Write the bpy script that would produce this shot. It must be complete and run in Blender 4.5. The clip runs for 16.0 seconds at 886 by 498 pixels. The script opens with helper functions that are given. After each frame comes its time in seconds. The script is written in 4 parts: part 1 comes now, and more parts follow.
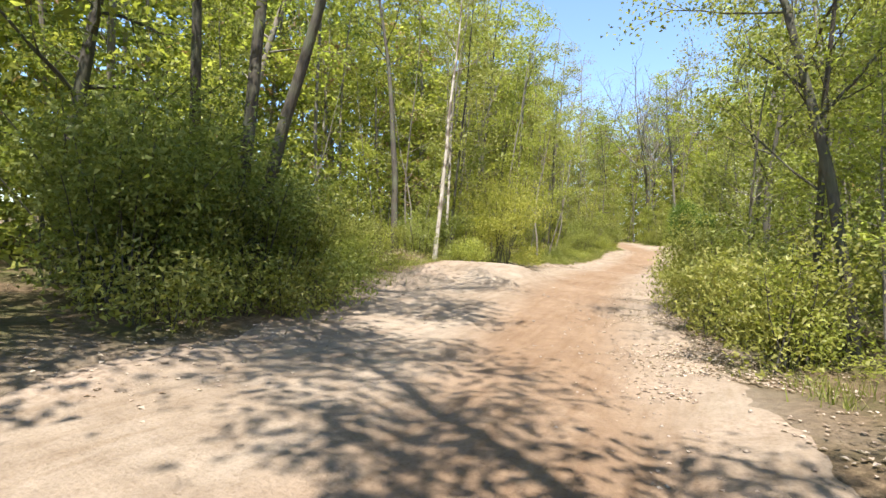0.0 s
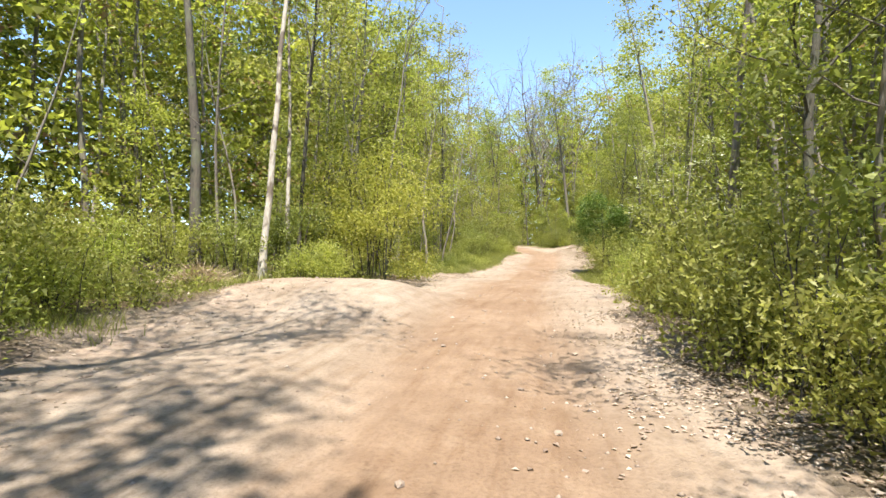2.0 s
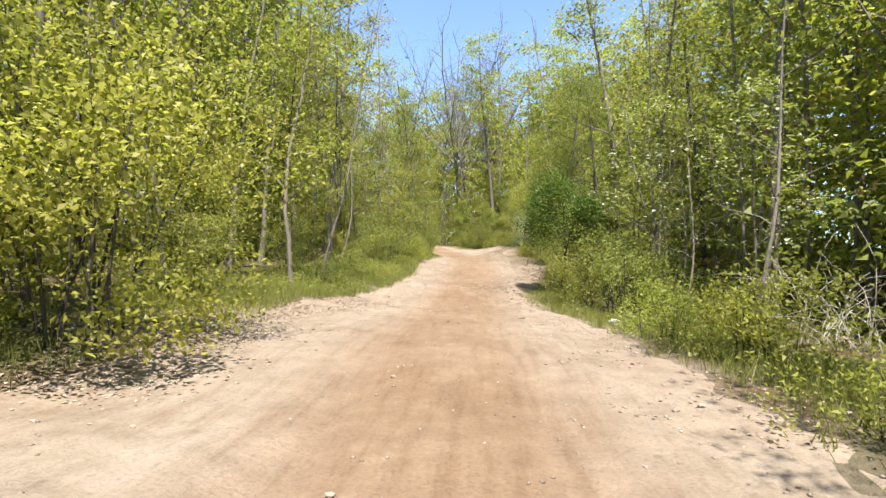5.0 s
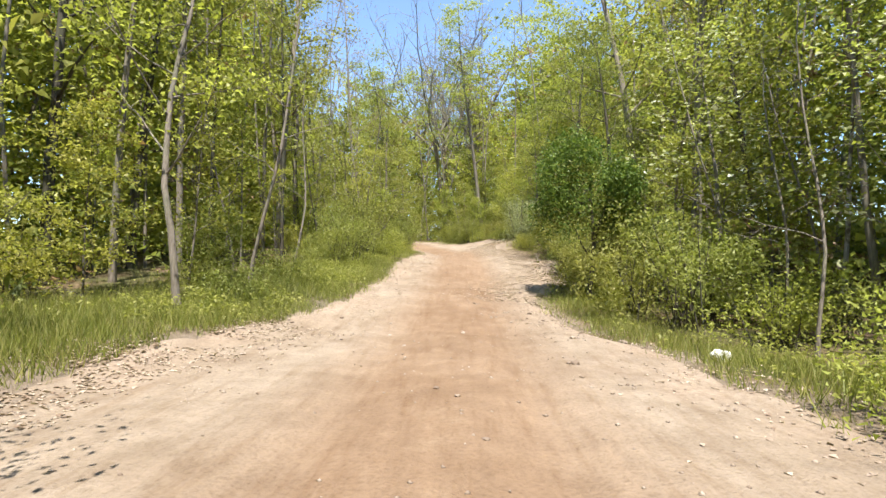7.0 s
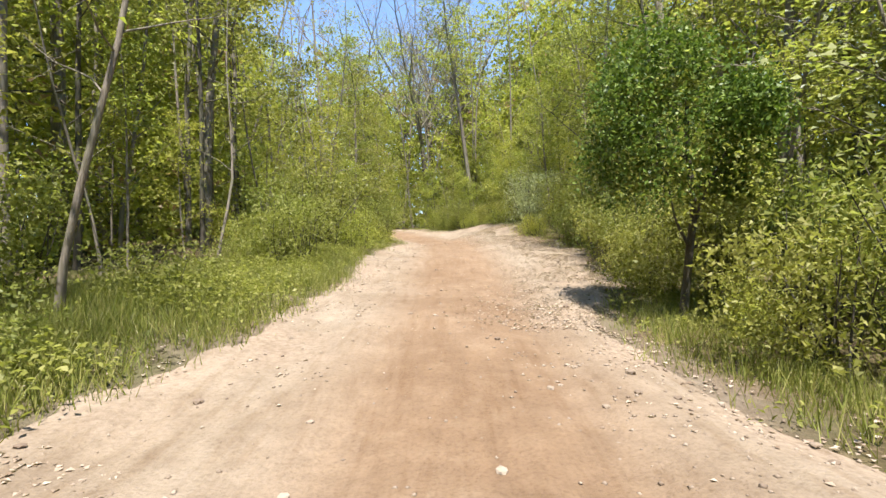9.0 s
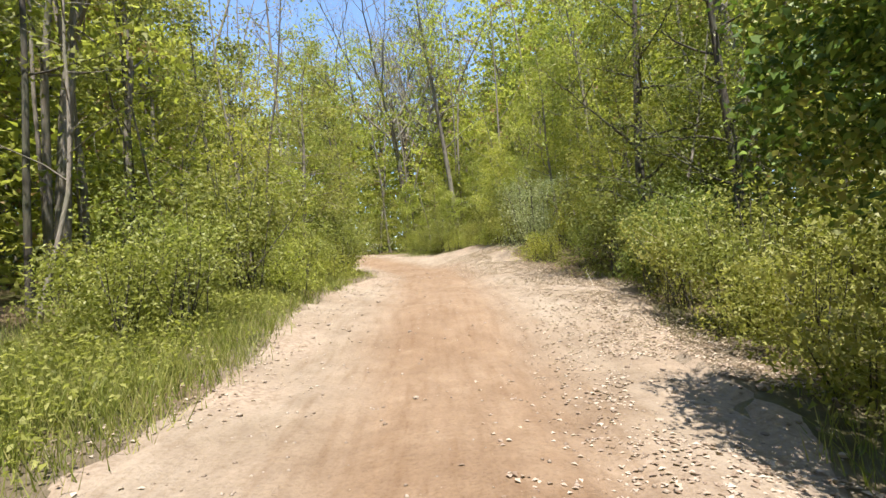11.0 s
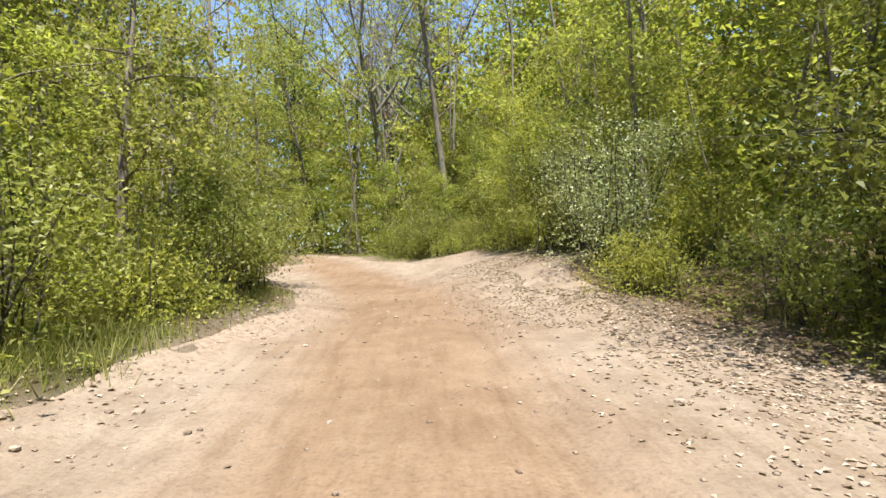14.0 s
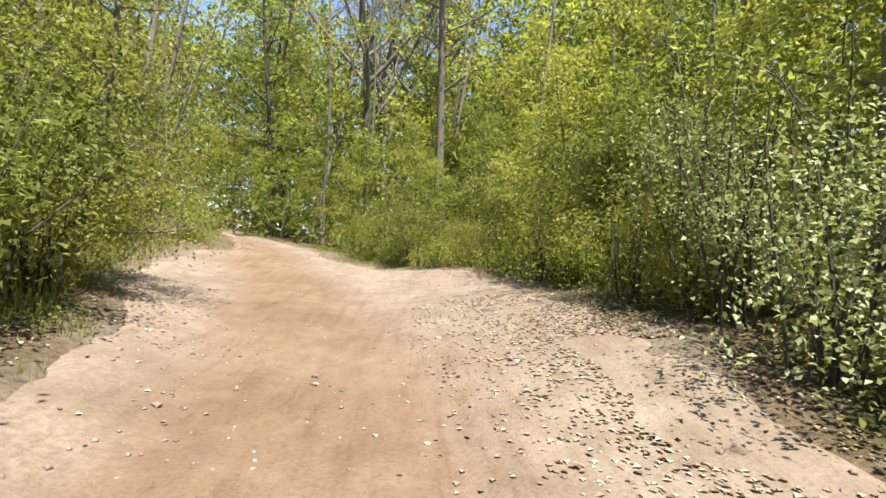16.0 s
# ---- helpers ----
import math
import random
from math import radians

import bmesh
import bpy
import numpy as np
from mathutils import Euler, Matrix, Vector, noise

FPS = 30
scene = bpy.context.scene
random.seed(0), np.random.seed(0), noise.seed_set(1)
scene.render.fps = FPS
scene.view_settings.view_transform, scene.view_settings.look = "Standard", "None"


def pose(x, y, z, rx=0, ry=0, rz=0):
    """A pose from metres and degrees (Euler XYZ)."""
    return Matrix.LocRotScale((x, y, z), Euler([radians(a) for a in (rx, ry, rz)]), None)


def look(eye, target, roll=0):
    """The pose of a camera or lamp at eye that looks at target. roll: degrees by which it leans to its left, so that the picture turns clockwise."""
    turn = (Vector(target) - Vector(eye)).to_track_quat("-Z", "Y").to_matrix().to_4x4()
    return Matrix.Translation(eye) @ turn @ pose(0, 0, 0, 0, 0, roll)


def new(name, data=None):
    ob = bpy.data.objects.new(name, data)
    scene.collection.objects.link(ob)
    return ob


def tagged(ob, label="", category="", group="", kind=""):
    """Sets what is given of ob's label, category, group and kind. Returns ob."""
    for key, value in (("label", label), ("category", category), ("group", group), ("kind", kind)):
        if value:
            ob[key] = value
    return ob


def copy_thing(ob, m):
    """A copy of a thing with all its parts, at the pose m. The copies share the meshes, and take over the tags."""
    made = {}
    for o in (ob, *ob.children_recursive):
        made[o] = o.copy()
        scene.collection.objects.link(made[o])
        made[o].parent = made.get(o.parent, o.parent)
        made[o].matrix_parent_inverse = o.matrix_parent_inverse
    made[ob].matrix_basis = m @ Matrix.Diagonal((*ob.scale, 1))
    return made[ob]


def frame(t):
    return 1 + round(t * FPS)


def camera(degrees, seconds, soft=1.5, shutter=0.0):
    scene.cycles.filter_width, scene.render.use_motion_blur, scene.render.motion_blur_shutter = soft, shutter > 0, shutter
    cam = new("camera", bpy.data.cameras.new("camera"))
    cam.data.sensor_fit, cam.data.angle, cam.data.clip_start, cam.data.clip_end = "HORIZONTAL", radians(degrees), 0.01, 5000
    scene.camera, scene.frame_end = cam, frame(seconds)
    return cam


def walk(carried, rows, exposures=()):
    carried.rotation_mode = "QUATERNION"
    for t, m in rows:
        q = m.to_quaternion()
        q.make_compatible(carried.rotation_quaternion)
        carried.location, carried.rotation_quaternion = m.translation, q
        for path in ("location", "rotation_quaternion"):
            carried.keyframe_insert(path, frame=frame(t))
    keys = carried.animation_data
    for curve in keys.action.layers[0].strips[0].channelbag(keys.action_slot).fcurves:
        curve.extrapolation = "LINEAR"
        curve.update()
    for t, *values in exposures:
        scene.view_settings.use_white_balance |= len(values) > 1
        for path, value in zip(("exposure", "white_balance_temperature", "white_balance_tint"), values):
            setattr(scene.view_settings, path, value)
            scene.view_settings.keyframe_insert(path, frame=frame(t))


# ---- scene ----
cam = camera(82.1, 16.0)
PATH = [
    (0, (1.758, -1.996, 2.150), (0.889, -0.195, 2.161), 4.0),
    (0.5, (1.412, -0.617, 2.175), (0.629, 1.223, 2.176), 3.4),
    (1, (1.076, 0.797, 2.170), (0.388, 2.675, 2.190), 2.7),
    (1.5, (0.727, 2.302, 2.166), (0.136, 4.212, 2.219), 1.8),
    (2, (0.310, 3.844, 2.175), (-0.170, 5.785, 2.246), 1.4),
    (2.5, (-0.040, 5.425, 2.236), (-0.434, 7.384, 2.311), 1.0),
    (3, (-0.290, 6.937, 2.340), (-0.593, 8.911, 2.440), 0.8),
    (3.2, (-0.380, 7.500, 2.385), (-0.660, 9.478, 2.491), 0.7),
    (4.25, (-0.690, 10.320, 2.580), (-0.875, 12.310, 2.660), 1.6),
    (5.3, (-0.914, 13.126, 2.741), (-1.038, 15.122, 2.797), 2.40),
    (5.5, (-0.955, 13.600, 2.732), (-1.067, 15.596, 2.708), 2.99),
    (6, (-1.045, 14.755, 2.737), (-1.136, 16.746, 2.575), 3.22),
    (6.5, (-1.108, 15.904, 2.732), (-1.190, 17.902, 2.704), 2.73),
    (7, (-1.153, 17.102, 2.796), (-1.228, 19.100, 2.856), 0.06),
    (7.5, (-1.212, 18.325, 2.851), (-1.277, 20.324, 2.882), -1.40),
    (8, (-1.301, 19.591, 2.880), (-1.366, 21.589, 2.829), -1.64),
    (8.5, (-1.355, 20.880, 2.907), (-1.408, 22.880, 2.901), -1.69),
    (9, (-1.393, 22.201, 2.914), (-1.414, 24.201, 2.928), -1.36),
    (9.2, (-1.404, 22.737, 2.916), (-1.412, 24.736, 2.864), -1.34),
    (11.3, (-1.307, 27.620, 3.387), (-1.257, 29.617, 3.484), -3.81),
    (11.5, (-1.310, 28.145, 3.418), (-1.256, 30.143, 3.497), -3.82),
    (12, (-1.322, 29.444, 3.495), (-1.263, 31.442, 3.570), -3.89),
    (12.5, (-1.306, 30.748, 3.543), (-1.250, 32.747, 3.546), -3.99),
    (13, (-1.238, 32.063, 3.566), (-1.172, 34.062, 3.543), -4.80),
    (13.5, (-1.191, 33.399, 3.649), (-1.106, 35.397, 3.699), -4.97),
    (14, (-1.151, 34.733, 3.769), (-1.047, 36.728, 3.861), -1.03),
    (14.5, (-1.128, 36.065, 3.890), (-0.987, 38.059, 3.973), 3.52),
    (15, (-1.089, 37.333, 4.007), (-0.910, 39.322, 4.108), 6.12),
    (15.5, (-1.044, 38.531, 4.105), (-0.842, 40.517, 4.222), 7.83),
    (16, (-1.028, 39.607, 4.232), (-0.845, 41.596, 4.333), 7.37),
]
walk(cam, [(t, look(eye, aim, roll)) for t, eye, aim, roll in PATH], [(0.0, 1.48), (0.5, 1.57), (1.0, 1.60), (2.0, 1.58), (3.2, 1.48), (5.3, 1.42), (9.2, 1.40), (11.3, 1.36), (16.0, 1.34)])

# ---- light ----
SUN_ELEVATION, SUN_AZIMUTH = radians(67), radians(170)      # azimuth clockwise from +y
world = bpy.data.worlds.new("sky")
scene.world = world
world.use_nodes = True
wn = world.node_tree.nodes
sky = wn.new("ShaderNodeTexSky")
sky.sky_type, sky.sun_disc = 'NISHITA', False
sky.sun_elevation, sky.sun_rotation = SUN_ELEVATION, SUN_AZIMUTH
sky.air_density, sky.dust_density, sky.ozone_density = 0.95, 0.0, 2.6
wn["Background"].inputs[1].default_value = 0.132
world.node_tree.links.new(sky.outputs[0], wn["Background"].inputs[0])
sun_data = bpy.data.lights.new("sun", 'SUN')
sun_data.energy, sun_data.angle, sun_data.color = 5.0, radians(0.55), (1.0, 0.95, 0.86)
sun = new("sun", sun_data)
toward = Vector((math.sin(SUN_AZIMUTH) * math.cos(SUN_ELEVATION), math.cos(SUN_AZIMUTH) * math.cos(SUN_ELEVATION), math.sin(SUN_ELEVATION)))
sun.matrix_world = look(toward * 60, (0, 0, 0))

# ---- materials ----


def material(name):
    m = bpy.data.materials.new(name)
    m.use_nodes = True
    nt = m.node_tree
    return m, nt, nt.nodes["Principled BSDF"]


def node(nt, kind, **settings):
    n = nt.nodes.new(kind)
    for key, value in settings.items():
        n.inputs[key].default_value = value
    return n


def ramp(nt, fac, stops):
    r = nt.nodes.new("ShaderNodeValToRGB")
    while len(r.color_ramp.elements) < len(stops):
        r.color_ramp.elements.new(0.5)
    for e, (p, col) in zip(r.color_ramp.elements, stops):
        e.position, e.color = p, (*col, 1)
    nt.links.new(fac, r.inputs[0])
    return r.outputs[0]


def mix(nt, fac, a, b, mode='MIX'):
    m = nt.nodes.new("ShaderNodeMix")
    m.data_type, m.blend_type = 'RGBA', mode
    for sock, value in ((m.inputs[0], fac), (m.inputs[6], a), (m.inputs[7], b)):
        if isinstance(value, (int, float)):
            sock.default_value = value
        elif isinstance(value, tuple):
            sock.default_value = (*value, 1)
        else:
            nt.links.new(value, sock)
    return m.outputs[2]


def noise_tex(nt, scale, detail=4.0, rough=0.6, stretch=None):
    n = node(nt, "ShaderNodeTexNoise", Scale=scale, Detail=detail, Roughness=rough)
    geo = nt.nodes.new("ShaderNodeTexCoord")
    if stretch:
        mp = nt.nodes.new("ShaderNodeMapping")
        mp.inputs["Scale"].default_value = stretch
        nt.links.new(geo.outputs["Object"], mp.inputs[0])
        nt.links.new(mp.outputs[0], n.inputs["Vector"])
    else:
        nt.links.new(geo.outputs["Object"], n.inputs["Vector"])
    return n.outputs["Fac"]


def bump(nt, bsdf, height, strength, distance):
    b = node(nt, "ShaderNodeBump", Strength=strength, Distance=distance)
    nt.links.new(height, b.inputs["Height"])
    nt.links.new(b.outputs[0], bsdf.inputs["Normal"])


def leaf_material(name, dark, mid, light, through_light=0.4):
    m, nt, bsdf = material(name)
    geo = nt.nodes.new("ShaderNodeNewGeometry")
    info = nt.nodes.new("ShaderNodeObjectInfo")
    col = ramp(nt, geo.outputs["Random Per Island"], [(0.0, dark), (0.55, mid), (1.0, light)])
    hue = node(nt, "ShaderNodeHueSaturation", Saturation=1.0)
    sway = node(nt, "ShaderNodeMapRange")
    sway.inputs["To Min"].default_value, sway.inputs["To Max"].default_value = 0.476, 0.508
    nt.links.new(info.outputs["Random"], sway.inputs["Value"])
    nt.links.new(sway.outputs[0], hue.inputs["Hue"])
    nt.links.new(col, hue.inputs["Color"])
    nt.links.new(hue.outputs[0], bsdf.inputs["Base Color"])
    bsdf.inputs["Roughness"].default_value = 0.45
    bsdf.inputs["Specular IOR Level"].default_value = 0.25
    tr = nt.nodes.new("ShaderNodeBsdfTranslucent")
    warm = mix(nt, 0.65, hue.outputs[0], (0.95, 1.05, 0.42), 'MULTIPLY')
    nt.links.new(warm, tr.inputs["Color"])
    mx = nt.nodes.new("ShaderNodeMixShader")
    mx.inputs[0].default_value = through_light
    nt.links.new(bsdf.outputs[0], mx.inputs[1])
    nt.links.new(tr.outputs[0], mx.inputs[2])
    nt.links.new(mx.outputs[0], nt.nodes["Material Output"].inputs[0])
    return m


def bark_material(name, dark, light, patch=None):
    m, nt, bsdf = material(name)
    fine = noise_tex(nt, 7.0, 6.0, 0.7, (4, 4, 0.6))
    big = noise_tex(nt, 1.6, 3.0, 0.6, (1, 1, 0.8))
    col = ramp(nt, fine, [(0.3, dark), (0.7, light)])
    if patch:
        col = mix(nt, ramp(nt, big, [(0.50, (0, 0, 0)), (0.58, (1, 1, 1))]), col, patch)
    else:
        col = mix(nt, ramp(nt, big, [(0.45, (0, 0, 0)), (0.7, (0.55, 0.55, 0.55))]), col, (0.11, 0.13, 0.07))
    nt.links.new(col, bsdf.inputs["Base Color"])
    bsdf.inputs["Roughness"].default_value = 0.9
    bump(nt, bsdf, fine, 0.7, 0.03)
    return m


LEAF_SPRING = leaf_material("spring_leaf", (0.165, 0.185, 0.042), (0.265, 0.285, 0.070), (0.40, 0.41, 0.145), 0.55)
LEAF_YELLOW = leaf_material("yellow_green_leaf", (0.222, 0.247, 0.045), (0.338, 0.362, 0.076), (0.478, 0.49, 0.15), 0.58)
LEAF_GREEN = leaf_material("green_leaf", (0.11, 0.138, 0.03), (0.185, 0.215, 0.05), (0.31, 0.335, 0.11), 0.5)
LEAF_DARK = leaf_material("dark_vine_leaf", (0.045, 0.09, 0.016), (0.10, 0.17, 0.03), (0.21, 0.29, 0.065), 0.36)
LEAF_BUD = leaf_material("reddish_bud", (0.22, 0.15, 0.07), (0.31, 0.23, 0.11), (0.38, 0.31, 0.15), 0.4)
LEAF_PALE = leaf_material("silvery_leaf", (0.22, 0.26, 0.11), (0.36, 0.40, 0.20), (0.52, 0.55, 0.34), 0.4)
PETAL = leaf_material("white_petal", (0.55, 0.55, 0.45), (0.68, 0.68, 0.58), (0.78, 0.78, 0.7), 0.3)
GRASS = leaf_material("grass_blade", (0.12, 0.15, 0.03), (0.21, 0.23, 0.05), (0.36, 0.33, 0.13), 0.4)
DRY_LEAF = leaf_material("dry_fallen_leaf", (0.20, 0.145, 0.10), (0.36, 0.285, 0.22), (0.53, 0.45, 0.365), 0.2)
BARK_GREY = bark_material("grey_bark", (0.09, 0.075, 0.06), (0.26, 0.22, 0.18))
BARK_DARK = bark_material("dark_bark", (0.032, 0.026, 0.02), (0.09, 0.074, 0.057))
BARK_PALE = bark_material("pale_peeling_bark", (0.24, 0.205, 0.165), (0.52, 0.47, 0.40), (0.13, 0.10, 0.075))


def attribute(nt, name):
    a = nt.nodes.new("ShaderNodeAttribute")
    a.attribute_name = name
    return a.outputs["Fac"]


def soil_colours(nt):
    """Pale sand beside the wheel track and orange clay on it."""
    big = noise_tex(nt, 0.55, 4.0, 0.6)
    mid = noise_tex(nt, 3.2, 5.0, 0.65)
    fine = noise_tex(nt, 34.0, 5.0, 0.75)
    sand = ramp(nt, mid, [(0.25, (0.195, 0.15, 0.112)), (0.5, (0.255, 0.206, 0.16)), (0.75, (0.31, 0.258, 0.206))])
    clay = ramp(nt, mid, [(0.25, (0.172, 0.112, 0.072)), (0.55, (0.218, 0.15, 0.101)), (0.8, (0.26, 0.19, 0.133))])
    return big, mid, fine, sand, clay


def road_material():
    m, nt, bsdf = material("dirt_road")
    big, mid, fine, sand, clay = soil_colours(nt)
    edge = nt.nodes.new("ShaderNodeMath")
    edge.operation = 'ADD'
    spread = nt.nodes.new("ShaderNodeMapRange")
    spread.inputs["To Min"].default_value, spread.inputs["To Max"].default_value = -0.32, 0.32
    nt.links.new(mid, spread.inputs["Value"])
    nt.links.new(attribute(nt, "track"), edge.inputs[0])
    nt.links.new(spread.outputs[0], edge.inputs[1])
    col = mix(nt, edge.outputs[0], sand, clay)
    dirt = ramp(nt, big, [(0.38, (0.72, 0.66, 0.60)), (0.62, (1, 1, 1))])
    col = mix(nt, 0.6, col, dirt, 'MULTIPLY')
    grit = ramp(nt, fine, [(0.28, (0.62, 0.58, 0.54)), (0.5, (1, 1, 1)), (0.74, (1.18, 1.16, 1.14))])
    col = mix(nt, 0.8, col, grit, 'MULTIPLY')
    streak = noise_tex(nt, 2.4, 5.0, 0.65, (3.2, 0.35, 1.0))
    col = mix(nt, 0.75, col, ramp(nt, streak, [(0.33, (0.80, 0.74, 0.68)), (0.5, (1, 1, 1)), (0.72, (1.10, 1.09, 1.08))]), 'MULTIPLY')
    litter = ramp(nt, noise_tex(nt, 16.0, 5.0, 0.7), [(0.35, (0.17, 0.12, 0.085)), (0.6, (0.34, 0.265, 0.205))])
    col = mix(nt, attribute(nt, "litter"), col, litter)
    nt.links.new(col, bsdf.inputs["Base Color"])
    bsdf.inputs["Roughness"].default_value = 0.95
    bsdf.inputs["Specular IOR Level"].default_value = 0.15
    cells = node(nt, "ShaderNodeTexVoronoi", Scale=26.0, Randomness=1.0)
    place_of = nt.nodes.new("ShaderNodeTexCoord")
    nt.links.new(place_of.outputs["Object"], cells.inputs["Vector"])
    pebble = ramp(nt, cells.outputs["Distance"], [(0.0, (1, 1, 1)), (0.32, (0.35, 0.35, 0.35)), (0.6, (0.3, 0.3, 0.3))])
    both = mix(nt, 0.22, mix(nt, 0.5, fine, mid), pebble)
    bump(nt, bsdf, both, 0.7, 0.05)
    return m


def floor_material():
    m, nt, bsdf = material("forest_floor")
    big, mid, fine, sand, clay = soil_colours(nt)
    litter = ramp(nt, noise_tex(nt, 14.0, 6.0, 0.75), [(0.3, (0.06, 0.042, 0.026)), (0.5, (0.15, 0.105, 0.065)), (0.7, (0.29, 0.21, 0.135))])
    moss = ramp(nt, mid, [(0.35, (0.07, 0.062, 0.03)), (0.7, (0.12, 0.12, 0.045))])
    col = mix(nt, ramp(nt, big, [(0.42, (0, 0, 0)), (0.58, (1, 1, 1))]), litter, moss)
    col = mix(nt, attribute(nt, "bare"), col, mix(nt, 0.3, sand, litter))
    nt.links.new(col, bsdf.inputs["Base Color"])
    bsdf.inputs["Roughness"].default_value = 1.0
    bsdf.inputs["Specular IOR Level"].default_value = 0.1
    bump(nt, bsdf, noise_tex(nt, 20.0, 6.0, 0.75), 0.9, 0.06)
    return m


def stone_material():
    m, nt, bsdf = material("stone")
    info = nt.nodes.new("ShaderNodeObjectInfo")
    geo = nt.nodes.new("ShaderNodeNewGeometry")
    add = nt.nodes.new("ShaderNodeMath")
    add.operation = 'FRACT'
    total = nt.nodes.new("ShaderNodeMath")
    nt.links.new(info.outputs["Random"], total.inputs[0])
    nt.links.new(geo.outputs["Random Per Island"], total.inputs[1])
    nt.links.new(total.outputs[0], add.inputs[0])
    col = ramp(nt, add.outputs[0], [(0.0, (0.16, 0.115, 0.085)), (0.6, (0.25, 0.195, 0.15)), (1.0, (0.34, 0.28, 0.225))])
    fine = noise_tex(nt, 40.0, 4.0, 0.7)
    col = mix(nt, 0.5, col, ramp(nt, fine, [(0.3, (0.6, 0.57, 0.54)), (0.7, (1.1, 1.1, 1.1))]), 'MULTIPLY')
    nt.links.new(col, bsdf.inputs["Base Color"])
    bsdf.inputs["Roughness"].default_value = 0.9
    bump(nt, bsdf, fine, 0.5, 0.01)
    return m


def plain_material(name, colour, rough):
    m, nt, bsdf = material(name)
    n = noise_tex(nt, 9.0, 4.0, 0.6)
    low = tuple(c * 0.78 for c in colour)
    nt.links.new(ramp(nt, n, [(0.35, low), (0.65, colour)]), bsdf.inputs["Base Color"])
    bsdf.inputs["Roughness"].default_value = rough
    return m


ROAD, FLOOR, STONE = road_material(), floor_material(), stone_material()
PLASTIC = plain_material("white_plastic", (0.80, 0.80, 0.76), 0.4)
DEAD_WOOD = plain_material("bleached_dead_wood", (0.50, 0.45, 0.38), 0.9)
STRAW = leaf_material("dry_straw", (0.26, 0.20, 0.12), (0.40, 0.32, 0.20), (0.52, 0.44, 0.30), 0.2)

# ---- the lie of the land ----
SLOPE = 0.0699
LEFT_Y = (-20, -6, 0, 2, 3.3, 5.4, 8, 10, 12, 14, 17, 20, 23, 25, 27, 31, 36, 40, 42.5, 45, 48, 51, 54, 57, 62, 70)
LEFT_X = (5.0, -0.2, -2.0, -2.5, -2.9, -3.7, -4.3, -4.6, -4.8, -4.7, -4.2, -4.5, -4.5, -3.9, -3.4, -3.25, -3.5, -3.2, -2.9, -3.4, -5.0, -5.7, -5.2, -6.2, -8.6, -13)
RIGHT_Y = (-20, -6, 0, 3.7, 6.4, 9.5, 12, 14, 17, 20, 22, 24, 25.5, 27, 28.3, 30.4, 32, 35, 38, 41, 44, 48, 50.5, 52, 53.2, 54, 57, 62, 70)
RIGHT_X = (11.0, 5.0, 2.8, 2.05, 1.65, 1.35, 1.3, 1.25, 1.2, 1.2, 1.15, 1.2, 0.6, 0.35, 0.25, 0.95, 1.2, 1.8, 1.85, 1.05, 0.95, 0.8, 0.45, -0.3, -1.6, -2.9, -4.4, -7.0, -11.5)
TRACK_Y = (-20, -6, -2, 0.8, 3.8, 7, 10, 14, 20, 26, 32, 38, 44, 50, 54, 57, 62, 70)
TRACK_X = (9.0, 2.9, 1.75, 1.05, 0.3, -0.3, -0.65, -1.0, -1.3, -1.25, -1.15, -1.2, -1.5, -3.0, -4.8, -6.0, -9.0, -13.5)
PROFILE_Y = (-30, -2, 0.8, 3.8, 5.4, 7, 9, 13, 15, 18, 20, 22, 25, 28, 33, 35.5, 40, 44, 50, 56, 60, 120)
PROFILE_Z = (2.6, 1.09, 0.93, 0.71, 0.65, 0.65, 0.63, 0.56, 0.50, 0.46, 0.33, 0.2, 0.02, 0.08, 0.02, 0.26, 0.28, 0.22, 0.2, 0.5, 0.5, 0.5)


def left_edge(y):
    return np.interp(y, LEFT_Y, LEFT_X)


def right_edge(y):
    return np.interp(y, RIGHT_Y, RIGHT_X)


def ripple(x, y, scale, seed):
    return noise.noise(Vector((x * scale + seed * 7.3, y * scale - seed * 3.1, seed * 1.7)))


def ground(x, y):
    """Height of the land."""
    far = min(max((y - 60) / 60, 0), 1)
    z = SLOPE * min(y, 75) + float(np.interp(y, PROFILE_Y, PROFILE_Z)) * (1 - far)
    dl, dr = left_edge(y) - x, x - right_edge(y)
    if dl > -0.4:
        z += 0.45 * (1 - math.exp(-(dl + 0.4) * 0.45))
    if dr > -0.4:
        rise = float(np.interp(y, (0, 14, 20, 24, 30, 34, 40, 44, 52), (0.25, 0.2, 0.0, -0.35, -0.25, -0.05, 0.15, 0.1, 0.1)))
        z += rise * (1 - math.exp(-(dr + 0.4) * 0.7))
    # a hump of pale sand on the near side of the bend
    z += 0.5 * math.exp(-((x + 3.7) / 1.7) ** 4) * math.exp(-((y - 12.0) / 2.1) ** 2)
    bank = float(np.interp(y, (38.5, 40.5, 42.5, 44.5, 51, 56), (0, 0.2, 0.7, 1, 1, 0)))
    rise = max(0.0, x + 1.6)
    z += bank * 1.1 * (1 - math.exp(-(rise * rise / (rise + 1.0)) * 0.45))
    track = float(np.interp(y, TRACK_Y, TRACK_X))
    for side in (-0.78, 0.78):
        z -= 0.045 * math.exp(-((x - track - side) / 0.24) ** 2)
    z += 0.05 * ripple(x, y, 0.45, 1) + 0.022 * ripple(x, y, 1.7, 2)
    if dl > 0 or dr > 0:
        z += 0.12 * ripple(x, y, 0.25, 3) + 0.03 * ripple(x, y, 2.6, 4)
    return z


